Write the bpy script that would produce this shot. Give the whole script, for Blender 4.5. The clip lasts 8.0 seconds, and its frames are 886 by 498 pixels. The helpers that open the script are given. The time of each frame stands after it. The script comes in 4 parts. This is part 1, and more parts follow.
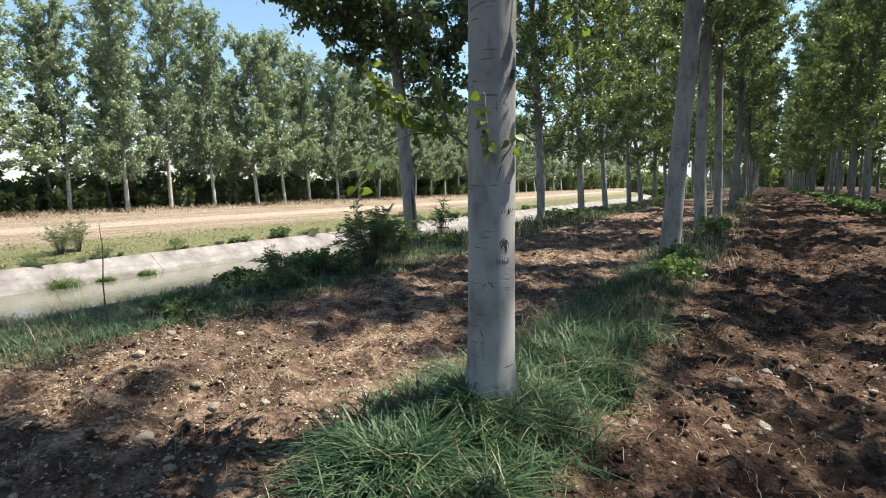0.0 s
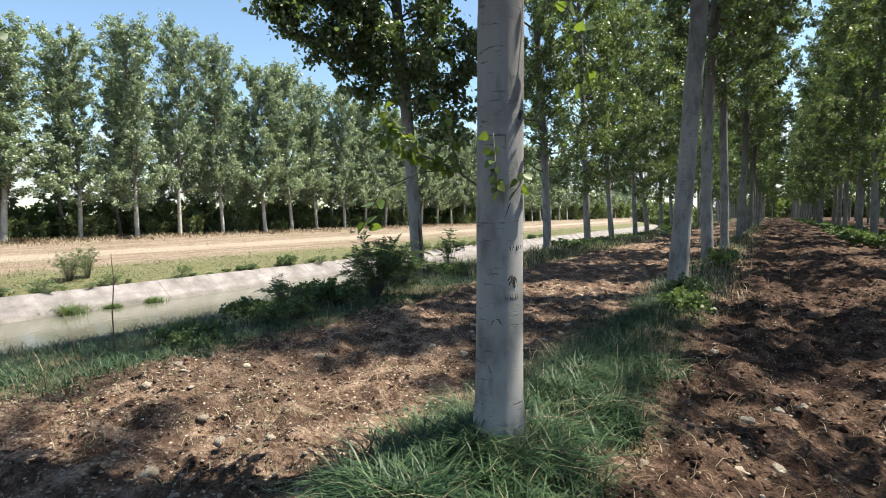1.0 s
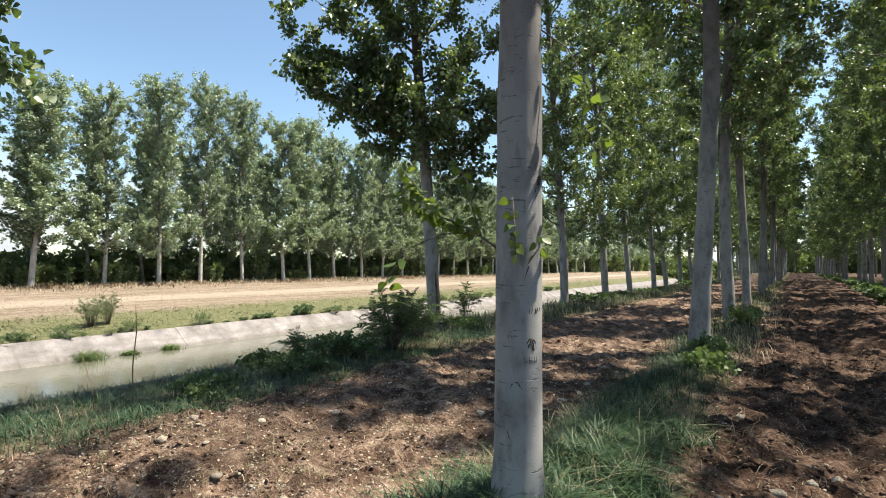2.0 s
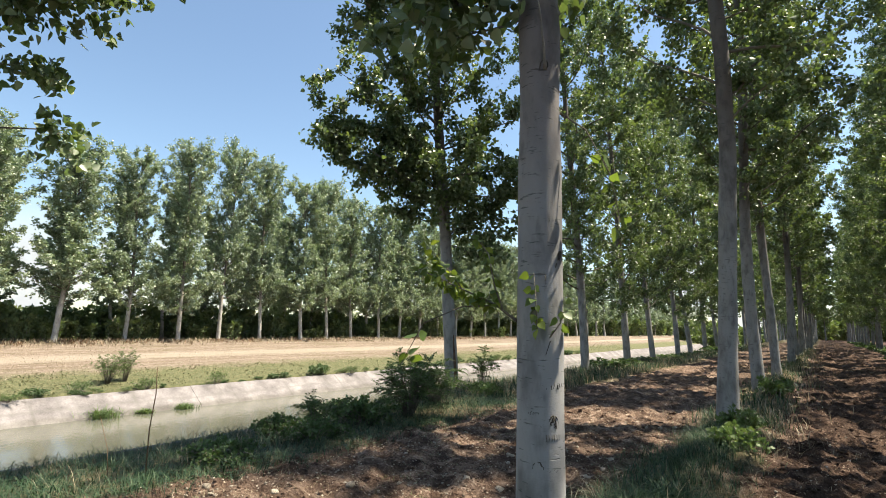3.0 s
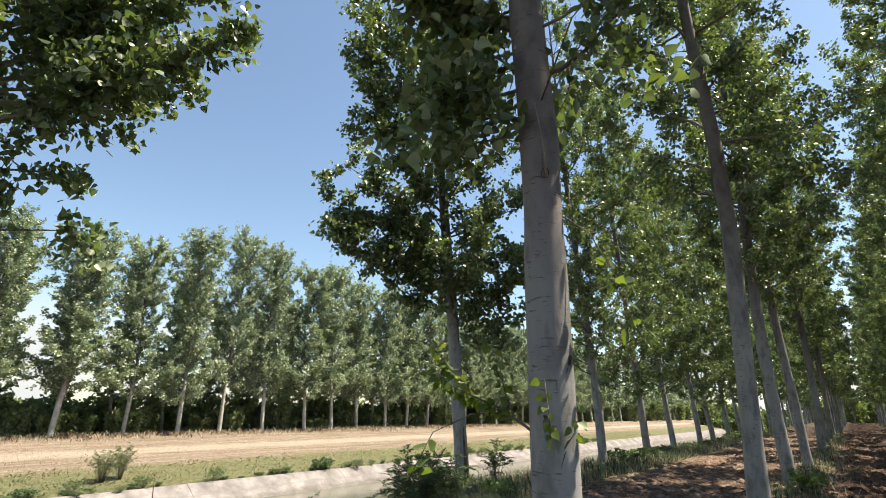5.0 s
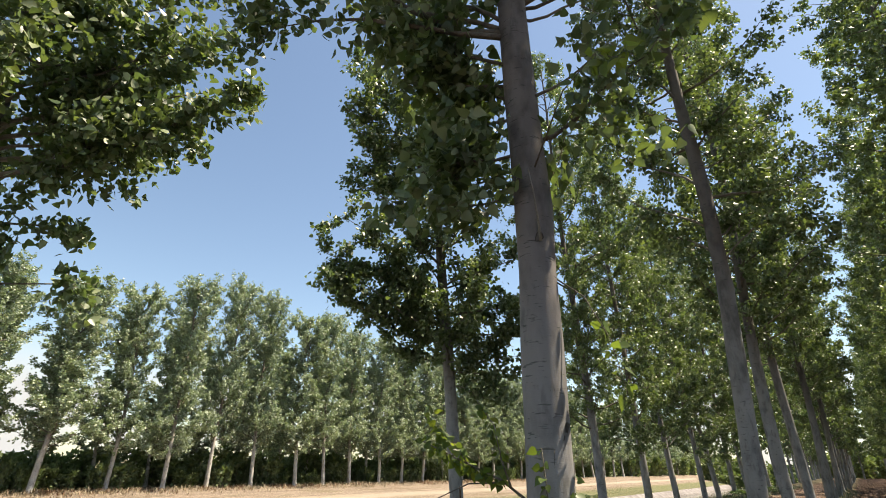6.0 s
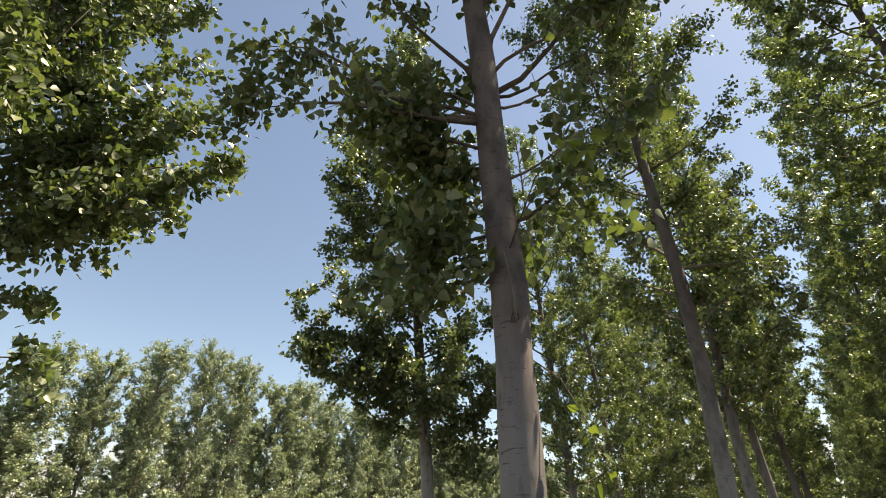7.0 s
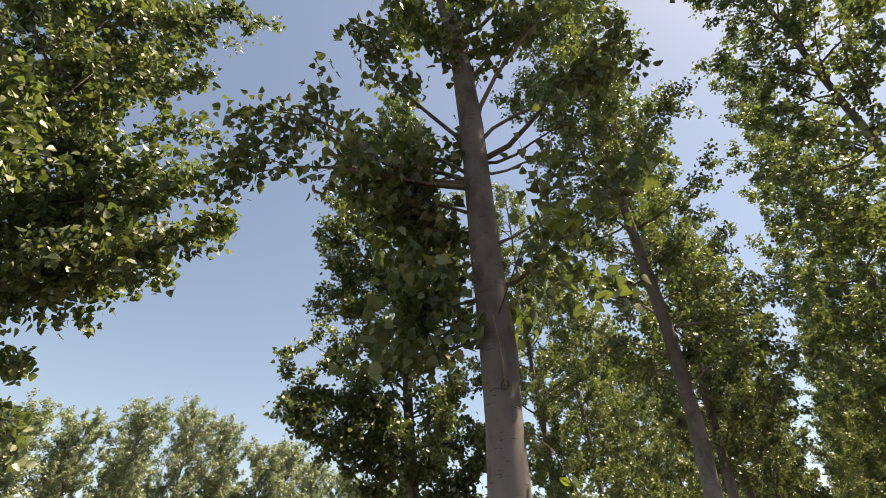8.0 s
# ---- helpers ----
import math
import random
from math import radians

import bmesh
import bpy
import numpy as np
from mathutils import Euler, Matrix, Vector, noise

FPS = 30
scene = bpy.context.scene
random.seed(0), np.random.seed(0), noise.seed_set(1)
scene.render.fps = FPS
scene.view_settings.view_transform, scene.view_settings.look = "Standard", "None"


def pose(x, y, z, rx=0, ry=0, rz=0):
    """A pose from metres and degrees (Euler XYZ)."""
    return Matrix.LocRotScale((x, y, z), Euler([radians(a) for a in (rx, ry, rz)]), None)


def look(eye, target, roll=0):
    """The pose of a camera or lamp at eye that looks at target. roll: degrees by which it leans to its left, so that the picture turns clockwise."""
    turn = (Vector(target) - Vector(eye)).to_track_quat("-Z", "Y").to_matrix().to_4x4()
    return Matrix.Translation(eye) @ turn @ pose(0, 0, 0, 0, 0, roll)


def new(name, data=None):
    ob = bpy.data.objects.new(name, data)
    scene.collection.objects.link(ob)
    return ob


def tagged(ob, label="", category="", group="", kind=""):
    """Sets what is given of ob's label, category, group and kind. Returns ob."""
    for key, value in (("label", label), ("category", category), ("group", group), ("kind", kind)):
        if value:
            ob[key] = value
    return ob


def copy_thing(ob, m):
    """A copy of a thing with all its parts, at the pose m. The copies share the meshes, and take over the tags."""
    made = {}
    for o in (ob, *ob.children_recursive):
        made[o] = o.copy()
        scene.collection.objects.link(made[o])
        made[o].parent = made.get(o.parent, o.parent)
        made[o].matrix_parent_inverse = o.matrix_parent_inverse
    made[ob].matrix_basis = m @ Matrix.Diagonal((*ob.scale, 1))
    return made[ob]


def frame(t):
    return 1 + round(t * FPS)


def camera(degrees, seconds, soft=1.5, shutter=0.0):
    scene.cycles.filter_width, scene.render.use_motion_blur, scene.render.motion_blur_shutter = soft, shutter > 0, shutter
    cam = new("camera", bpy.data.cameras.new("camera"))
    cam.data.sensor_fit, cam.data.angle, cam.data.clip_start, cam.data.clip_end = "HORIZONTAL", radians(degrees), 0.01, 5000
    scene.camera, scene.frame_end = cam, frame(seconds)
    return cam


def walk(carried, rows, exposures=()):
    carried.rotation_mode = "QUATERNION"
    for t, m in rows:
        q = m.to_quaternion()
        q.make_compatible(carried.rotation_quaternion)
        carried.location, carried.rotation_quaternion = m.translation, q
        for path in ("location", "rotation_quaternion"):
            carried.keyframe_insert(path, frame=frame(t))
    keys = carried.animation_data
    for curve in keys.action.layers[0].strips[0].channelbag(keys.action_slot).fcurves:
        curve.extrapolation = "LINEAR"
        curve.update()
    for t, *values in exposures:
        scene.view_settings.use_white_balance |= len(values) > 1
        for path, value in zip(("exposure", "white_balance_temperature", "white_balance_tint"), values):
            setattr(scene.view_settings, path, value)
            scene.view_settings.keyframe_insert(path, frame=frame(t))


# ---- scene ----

cam = camera(82.2, 8.0, soft=0.95)
PATH = [
    (0, (-0.359, 0.356, 1.407), (-1.414, 2.036, 1.155), -0.5),
    (0.5, (-0.361, 0.345, 1.426), (-1.422, 2.027, 1.216), -0.3),
    (1, (-0.361, 0.331, 1.452), (-1.441, 2.009, 1.311), -0.2),
    (1.5, (-0.358, 0.307, 1.478), (-1.464, 1.973, 1.428), 0.1),
    (3, (-0.342, 0.225, 1.579), (-1.525, 1.811, 1.87), 1.5),
    (3.5, (-0.332, 0.199, 1.6), (-1.522, 1.756, 1.999), 1.5),
    (4, (-0.323, 0.198, 1.639), (-1.514, 1.733, 2.115), 1.0),
    (4.5, (-0.329, 0.195, 1.668), (-1.508, 1.718, 2.205), 0.8),
    (6, (-0.28, 0.139, 1.78), (-1.399, 1.602, 2.558), 0.9),
    (6.5, (-0.261, 0.109, 1.818), (-1.328, 1.546, 2.71), 0.7),
    (7, (-0.237, 0.095, 1.859), (-1.222, 1.516, 2.864), 0.1),
    (7.5, (-0.225, 0.077, 1.889), (-1.161, 1.466, 2.982), 0.0),
    (8, (-0.199, 0.054, 1.913), (-1.089, 1.401, 3.094), -0.4),
]
EXPOSURES = [(0, 1.2, 6750, 4), (1.5, 1.18, 6850, 4), (3.5, 1.22, 7250, 5), (6, 1.14, 7700, 7.5), (8, 1.17, 9300, 14)]
walk(cam, [(t, look(eye, target, roll)) for t, eye, target, roll in PATH], EXPOSURES)

# ---- light: sun ahead and to the right, clear sky with low cumulus ----
SUN_AZ, SUN_EL = 45.0, 62.5          # degrees clockwise from +y, above the horizon
world = bpy.data.worlds.new("sky")
scene.world = world
world.use_nodes = True


def wire(tree, kind, inputs=None, operation=None, data_type=None, blend_type=None, interpolation_type=None):
    """A node of that kind with its modes and inputs (values or sockets) set."""
    n = tree.nodes.new(kind)
    if operation:
        n.operation = operation
    if data_type:
        n.data_type = data_type
    if blend_type:
        n.blend_type = blend_type
    if interpolation_type:
        n.interpolation_type = interpolation_type
    for k, v in (inputs or {}).items():
        if isinstance(v, bpy.types.NodeSocket):
            tree.links.new(v, n.inputs[k])
        else:
            n.inputs[k].default_value = v
    return n


wt = world.node_tree
wt.nodes.clear()
sky = wt.nodes.new("ShaderNodeTexSky")
sky.sky_type, sky.sun_disc = "NISHITA", False
sky.sun_elevation, sky.sun_rotation = radians(SUN_EL), radians(SUN_AZ)
sky.altitude, sky.air_density, sky.dust_density, sky.ozone_density = 100, 1.0, 0.5, 2.6
way = wire(wt, "ShaderNodeTexCoord").outputs["Generated"]
height = wire(wt, "ShaderNodeSeparateXYZ", {0: way}).outputs["Z"]
band = wire(wt, "ShaderNodeMapRange", {0: height, 1: 0.20, 2: 0.08}, interpolation_type="SMOOTHSTEP").outputs[0]
puff = wire(wt, "ShaderNodeTexNoise", {"Vector": way, "Scale": 9.0, "Detail": 6.0, "Roughness": 0.55}).outputs[0]
puff = wire(wt, "ShaderNodeMapRange", {0: puff, 1: 0.42, 2: 0.56}, interpolation_type="SMOOTHSTEP").outputs[0]
cloud = wire(wt, "ShaderNodeMath", {0: band, 1: puff}, operation="MULTIPLY").outputs[0]
skymix = wire(wt, "ShaderNodeMix", {"Factor": cloud, "A": sky.outputs[0], "B": (3.7, 3.9, 4.35, 1)}, data_type="RGBA")
back = wire(wt, "ShaderNodeBackground", {"Color": skymix.outputs["Result"], "Strength": 0.104})
wire(wt, "ShaderNodeOutputWorld", {"Surface": back.outputs[0]})

sun = new("sun", bpy.data.lights.new("sun", "SUN"))
sun.data.energy, sun.data.angle, sun.data.color = 5.0, radians(0.53), (1.0, 0.93, 0.82)
sun.matrix_world = look(
    (40 * math.sin(radians(SUN_AZ)), 40 * math.cos(radians(SUN_AZ)), 40 * math.tan(radians(SUN_EL))), (0, 0, 0))

# ---- materials ----


def material(name):
    m = bpy.data.materials.new(name)
    m.use_nodes = True
    m.node_tree.nodes.clear()
    return m, m.node_tree


def ramp(tree, fac, stops):
    n = wire(tree, "ShaderNodeValToRGB", {0: fac})
    el = n.color_ramp.elements
    while len(el) < len(stops):
        el.new(0.5)
    for e, (p, c) in zip(el, stops):
        e.position, e.color = p, (*c, 1)
    return n.outputs[0]


def mixc(tree, fac, a, b, blend="MIX"):
    return wire(tree, "ShaderNodeMix", {"Factor": fac, "A": a, "B": b}, data_type="RGBA", blend_type=blend).outputs["Result"]


def math_(tree, op, a, b=0.0):
    return wire(tree, "ShaderNodeMath", {0: a, 1: b}, operation=op).outputs[0]


def step(tree, x, a, b):
    return wire(tree, "ShaderNodeMapRange", {0: x, 1: a, 2: b}, interpolation_type="SMOOTHSTEP").outputs[0]


def fbm(tree, vec, scale, detail=4.0, rough=0.55):
    return wire(tree, "ShaderNodeTexNoise", {"Vector": vec, "Scale": scale, "Detail": detail, "Roughness": rough}).outputs[0]


def spread_xyz(tree, vec, x, y, z):
    return wire(tree, "ShaderNodeVectorMath", {0: vec, 1: (x, y, z)}, operation="MULTIPLY").outputs[0]


def finish(tree, color, rough, height=None, depth=0.01, spec=0.4, **more):
    ins = {"Base Color": color, "Roughness": rough, "Specular IOR Level": spec}
    ins.update(more)
    if height is not None:
        ins["Normal"] = wire(tree, "ShaderNodeBump", {"Height": height, "Distance": depth, "Strength": 0.9}).outputs[0]
    p = wire(tree, "ShaderNodeBsdfPrincipled", ins)
    wire(tree, "ShaderNodeOutputMaterial", {"Surface": p.outputs[0]})
    return p


def leaf_material(name, dark, mid, light, glow, share=0.32, rough=0.42, spec=0.5):
    """Leaves: varied from one to the next, glossy above, letting light through."""
    m, t = material(name)
    rnd = wire(t, "ShaderNodeNewGeometry").outputs["Random Per Island"]
    pos = wire(t, "ShaderNodeTexCoord").outputs["Object"]
    broad = fbm(t, pos, 0.9, 2.0)
    k = math_(t, "ADD", math_(t, "MULTIPLY", rnd, 0.65), math_(t, "MULTIPLY", broad, 0.4))
    col = ramp(t, k, [(0.1, dark), (0.5, mid), (0.95, light)])
    p = wire(t, "ShaderNodeBsdfPrincipled", {"Base Color": col, "Roughness": rough, "Specular IOR Level": spec})
    gcol = mixc(t, rnd, (*glow, 1), (glow[0] * 0.62, glow[1] * 0.8, glow[2] * 0.7, 1))
    tr = wire(t, "ShaderNodeBsdfTranslucent", {"Color": gcol})
    mx = wire(t, "ShaderNodeMixShader", {0: share, 1: p.outputs[0], 2: tr.outputs[0]})
    wire(t, "ShaderNodeOutputMaterial", {"Surface": mx.outputs[0]})
    return m


def bark_material(name, pale, grey, rings=1.0, shade_from=2.5, shade_to=6.0, brown=(0.50, 0.42, 0.38)):
    m, t = material(name)
    pos = wire(t, "ShaderNodeTexCoord").outputs["Object"]
    blot = fbm(t, spread_xyz(t, pos, 1, 1, 0.45), 5.0, 5.0)
    fine = fbm(t, spread_xyz(t, pos, 1, 1, 2.5), 38.0, 4.0, 0.7)
    col = ramp(t, blot, [(0.34, grey), (0.50, pale), (0.72, tuple(min(1, c * 1.16) for c in pale))])
    col = mixc(t, step(t, fine, 0.62, 0.8), col, (grey[0] * 0.75, grey[1] * 0.75, grey[2] * 0.75, 1))
    ring = fbm(t, spread_xyz(t, pos, 1.6, 1.6, 13.0), 2.4, 3.0, 0.6)
    cut = math_(t, "MULTIPLY", step(t, ring, 0.66, 0.72), 0.65 * rings)
    col = mixc(t, cut, col, (0.06, 0.055, 0.05, 1))
    dash = fbm(t, spread_xyz(t, pos, 5.0, 5.0, 30.0), 2.2, 2.0)
    col = mixc(t, math_(t, "MULTIPLY", step(t, dash, 0.64, 0.71), 0.7), col, (0.06, 0.075, 0.07, 1))
    # crown shade and a browner tone, multiplied into the bark with height
    up = step(t, wire(t, "ShaderNodeSeparateXYZ", {0: pos}).outputs[2], shade_from, shade_to)
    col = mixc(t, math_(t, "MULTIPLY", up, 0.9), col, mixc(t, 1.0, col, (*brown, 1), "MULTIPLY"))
    smudge = fbm(t, spread_xyz(t, pos, 1.0, 1.0, 0.35), 11.0, 3.0, 0.6)
    col = mixc(t, math_(t, "MULTIPLY", step(t, smudge, 0.56, 0.72), 0.55), col, (0.10, 0.098, 0.098, 1))
    # pale patches fade out in the painted shade higher up
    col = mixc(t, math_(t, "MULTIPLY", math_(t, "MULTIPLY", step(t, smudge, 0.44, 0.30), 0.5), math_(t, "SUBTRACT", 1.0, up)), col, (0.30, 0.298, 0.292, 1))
    hgt = math_(t, "SUBTRACT", math_(t, "MULTIPLY", fine, 0.3), math_(t, "MULTIPLY", cut, 0.8))
    finish(t, col, 0.75, hgt, 0.006, 0.3)
    return m


def plain_material(name, a, b, scale=8.0, rough=0.8, depth=0.01, spec=0.3):
    m, t = material(name)
    pos = wire(t, "ShaderNodeTexCoord").outputs["Object"]
    n1, n2 = fbm(t, pos, scale, 5.0), fbm(t, pos, scale * 7, 3.0)
    k = math_(t, "ADD", math_(t, "MULTIPLY", n1, 0.7), math_(t, "MULTIPLY", n2, 0.3))
    rnd = wire(t, "ShaderNodeObjectInfo").outputs["Random"]
    k = math_(t, "ADD", k, math_(t, "MULTIPLY", math_(t, "SUBTRACT", rnd, 0.5), 0.25))
    finish(t, ramp(t, k, [(0.32, a), (0.68, b)]), rough, n2, depth, spec)
    return m


def blade_material(name, a, b, c, share=0.25, rough=0.5):
    m, t = material(name)
    rnd = wire(t, "ShaderNodeNewGeometry").outputs["Random Per Island"]
    pos = wire(t, "ShaderNodeTexCoord").outputs["Object"]
    k = math_(t, "ADD", math_(t, "MULTIPLY", rnd, 0.7), math_(t, "MULTIPLY", fbm(t, pos, 1.3, 2.0), 0.35))
    col = ramp(t, k, [(0.12, a), (0.55, b), (0.92, c)])
    p = wire(t, "ShaderNodeBsdfPrincipled", {"Base Color": col, "Roughness": rough, "Specular IOR Level": 0.4})
    tr = wire(t, "ShaderNodeBsdfTranslucent", {"Color": col})
    mx = wire(t, "ShaderNodeMixShader", {0: share, 1: p.outputs[0], 2: tr.outputs[0]})
    wire(t, "ShaderNodeOutputMaterial", {"Surface": mx.outputs[0]})
    return m


def ground_material():
    """Tilled soil; verge, dry meadow and track on the far bank by place, with ragged limits."""
    m, t = material("ground")
    pos = wire(t, "ShaderNodeTexCoord").outputs["Object"]
    big, med, fine = fbm(t, pos, 0.55, 4.0), fbm(t, pos, 5.0, 5.0, 0.6), fbm(t, pos, 38.0, 4.0, 0.65)
    k = math_(t, "ADD", math_(t, "MULTIPLY", med, 0.6), math_(t, "MULTIPLY", fine, 0.4))
    soil = ramp(t, k, [(0.33, (0.022, 0.013, 0.010)), (0.46, (0.090, 0.056, 0.042)), (0.56, (0.25, 0.172, 0.132)), (0.68, (0.50, 0.385, 0.31))])
    soil = mixc(t, step(t, big, 0.42, 0.62), soil, mixc(t, 0.5, soil, (0.08, 0.052, 0.04, 1)))
    chips = wire(t, "ShaderNodeTexVoronoi", {"Vector": pos, "Scale": 24.0, "Randomness": 1.0})
    pale = math_(t, "MULTIPLY", step(t, chips.outputs["Distance"], 0.3, 0.16),
                 step(t, wire(t, "ShaderNodeSeparateColor", {0: chips.outputs["Color"]}).outputs[0], 0.70, 0.78))
    soil = mixc(t, pale, soil, (0.5, 0.42, 0.34, 1))
    # alley soil: a darker tone of its own plus tree shade multiplied in
    alley_shade = step(t, math_(t, "ADD", wire(t, "ShaderNodeSeparateXYZ", {0: pos}).outputs[0], math_(t, "MULTIPLY", big, 1.6)), -0.9, 0.1)
    soil = mixc(t, math_(t, "MULTIPLY", alley_shade, 0.8), soil, mixc(t, 1.0, soil, (0.40, 0.35, 0.335, 1), "MULTIPLY"))
    dry = ramp(t, k, [(0.3, (0.125, 0.094, 0.073)), (0.5, (0.26, 0.203, 0.165)), (0.7, (0.40, 0.33, 0.28))])
    patch = step(t, fbm(t, spread_xyz(t, pos, 1.3, 0.22, 1), 1.1, 5.0, 0.65), 0.48, 0.64)
    dry = mixc(t, math_(t, "MULTIPLY", patch, 0.6), dry, mixc(t, 1.0, dry, (0.62, 0.66, 0.52, 1), "MULTIPLY"))
    streak = fbm(t, spread_xyz(t, pos, 2.2, 0.10, 1), 1.0, 5.0, 0.7)
    dry = mixc(t, math_(t, "MULTIPLY", step(t, streak, 0.46, 0.62), 0.55), dry, mixc(t, 1.0, dry, (0.56, 0.52, 0.45, 1), "MULTIPLY"))
    green = ramp(t, k, [(0.3, (0.062, 0.070, 0.036)), (0.5, (0.135, 0.138, 0.072)), (0.7, (0.26, 0.23, 0.14))])
    xyz = wire(t, "ShaderNodeSeparateXYZ", {0: pos})
    wob = math_(t, "MULTIPLY", math_(t, "SUBTRACT", fbm(t, pos, 0.6, 5.0, 0.65), 0.5), 5.0)
    x = math_(t, "ADD", xyz.outputs[0], wob)
    xn = math_(t, "ADD", xyz.outputs[0], math_(t, "MULTIPLY", wob, 0.35))
    bank = mixc(t, step(t, x, -32.0, -34.6), green, dry)
    trackline = math_(t, "MULTIPLY", step(t, math_(t, "ABSOLUTE", math_(t, "ADD", xn, 37.6)), 1.5, 0.4), 0.6)
    bank = mixc(t, trackline, bank, (0.40, 0.342, 0.285, 1))
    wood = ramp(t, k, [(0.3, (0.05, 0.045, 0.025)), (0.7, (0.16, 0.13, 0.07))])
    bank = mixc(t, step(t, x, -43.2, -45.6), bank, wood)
    verge = mixc(t, 0.5, soil, green)
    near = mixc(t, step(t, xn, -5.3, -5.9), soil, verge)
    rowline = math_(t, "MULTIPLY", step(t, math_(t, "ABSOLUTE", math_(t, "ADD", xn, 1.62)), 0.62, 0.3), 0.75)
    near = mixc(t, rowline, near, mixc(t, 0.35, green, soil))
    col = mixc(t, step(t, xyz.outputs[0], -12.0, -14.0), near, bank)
    hgt = math_(t, "ADD", math_(t, "MULTIPLY", med, 0.7), math_(t, "MULTIPLY", fine, 0.5))
    finish(t, col, 0.95, hgt, 0.09, 0.15)
    return m


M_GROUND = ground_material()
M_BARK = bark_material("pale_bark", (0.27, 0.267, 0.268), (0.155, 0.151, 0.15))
# nearest trunk: crown shade painted in from lower down than on M_BARK
M_BARK_CROWN_SHADED = bark_material("scarred_bark", (0.30, 0.294, 0.30), (0.165, 0.16, 0.163), 1.0, 1.2, 3.2, (0.60, 0.53, 0.52))
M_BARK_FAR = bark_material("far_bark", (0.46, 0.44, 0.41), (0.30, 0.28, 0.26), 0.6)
M_LIMB = plain_material("limb_bark", (0.10, 0.085, 0.07), (0.26, 0.23, 0.20), 9.0)
M_SCAR = plain_material("bark_scar", (0.035, 0.03, 0.027), (0.10, 0.09, 0.08), 20.0)
M_LEAF = leaf_material("poplar_leaf", (0.013, 0.030, 0.016), (0.058, 0.099, 0.048), (0.36, 0.41, 0.25), (0.35, 0.45, 0.10), 0.23, 0.43, 0.65)
# paler copy of the poplar leaf: sunlit brightness put into its base colour
M_LEAF_FAR_LIT = leaf_material("far_poplar_leaf", (0.042, 0.070, 0.045), (0.185, 0.24, 0.160), (0.66, 0.70, 0.56), (0.40, 0.47, 0.19), 0.32, 0.45, 0.8)
M_LEAF_LARGE = leaf_material("large_leaf", (0.045, 0.075, 0.024), (0.075, 0.12, 0.035), (0.12, 0.17, 0.05), (0.30, 0.38, 0.05), 0.35)
M_WOUND = plain_material("torn_bark", (0.05, 0.028, 0.02), (0.20, 0.12, 0.08), 14.0)
M_YOUNG = leaf_material("young_leaf", (0.08, 0.12, 0.03), (0.14, 0.19, 0.045), (0.24, 0.28, 0.08), (0.45, 0.50, 0.06), 0.42, 0.4)
M_SHRUB = leaf_material("shrub_leaf", (0.024, 0.050, 0.021), (0.058, 0.102, 0.044), (0.16, 0.21, 0.10), (0.20, 0.29, 0.07), 0.27, 0.55, 0.35)
M_UNDER = leaf_material("undergrowth_leaf", (0.05, 0.075, 0.035), (0.125, 0.165, 0.075), (0.28, 0.31, 0.15), (0.24, 0.30, 0.07), 0.3, 0.5)
M_WEED = leaf_material("weed_leaf", (0.05, 0.085, 0.03), (0.095, 0.145, 0.05), (0.20, 0.25, 0.11), (0.22, 0.30, 0.07), 0.28, 0.55)
M_GRASS = blade_material("green_grass", (0.010, 0.030, 0.015), (0.029, 0.070, 0.031), (0.13, 0.19, 0.095))
M_MEADOW = blade_material("meadow_grass", (0.085, 0.095, 0.045), (0.15, 0.155, 0.075), (0.27, 0.245, 0.145))
M_STRAW = blade_material("dry_grass", (0.15, 0.12, 0.075), (0.30, 0.245, 0.17), (0.46, 0.39, 0.29))
M_RUST = blade_material("rusty_dry_grass", (0.10, 0.055, 0.035), (0.20, 0.115, 0.07), (0.33, 0.22, 0.14))
M_STALK = plain_material("dry_stalk", (0.10, 0.06, 0.04), (0.24, 0.17, 0.11), 20.0)
M_STONE = plain_material("stone", (0.25, 0.21, 0.17), (0.55, 0.48, 0.40), 14.0, 0.85, 0.01)



def water_material():
    m, t = material("canal_water")
    pos = wire(t, "ShaderNodeTexCoord").outputs["Object"]
    silt = ramp(t, fbm(t, spread_xyz(t, pos, 1, 0.25, 1), 0.25, 3.0), [(0.3, (0.105, 0.104, 0.080)), (0.7, (0.150, 0.146, 0.118))])
    rip = fbm(t, spread_xyz(t, pos, 1.4, 0.8, 1), 3.0, 3.0)
    finish(t, silt, 0.08, rip, 0.012, 0.5)
    return m


M_WATER = water_material()


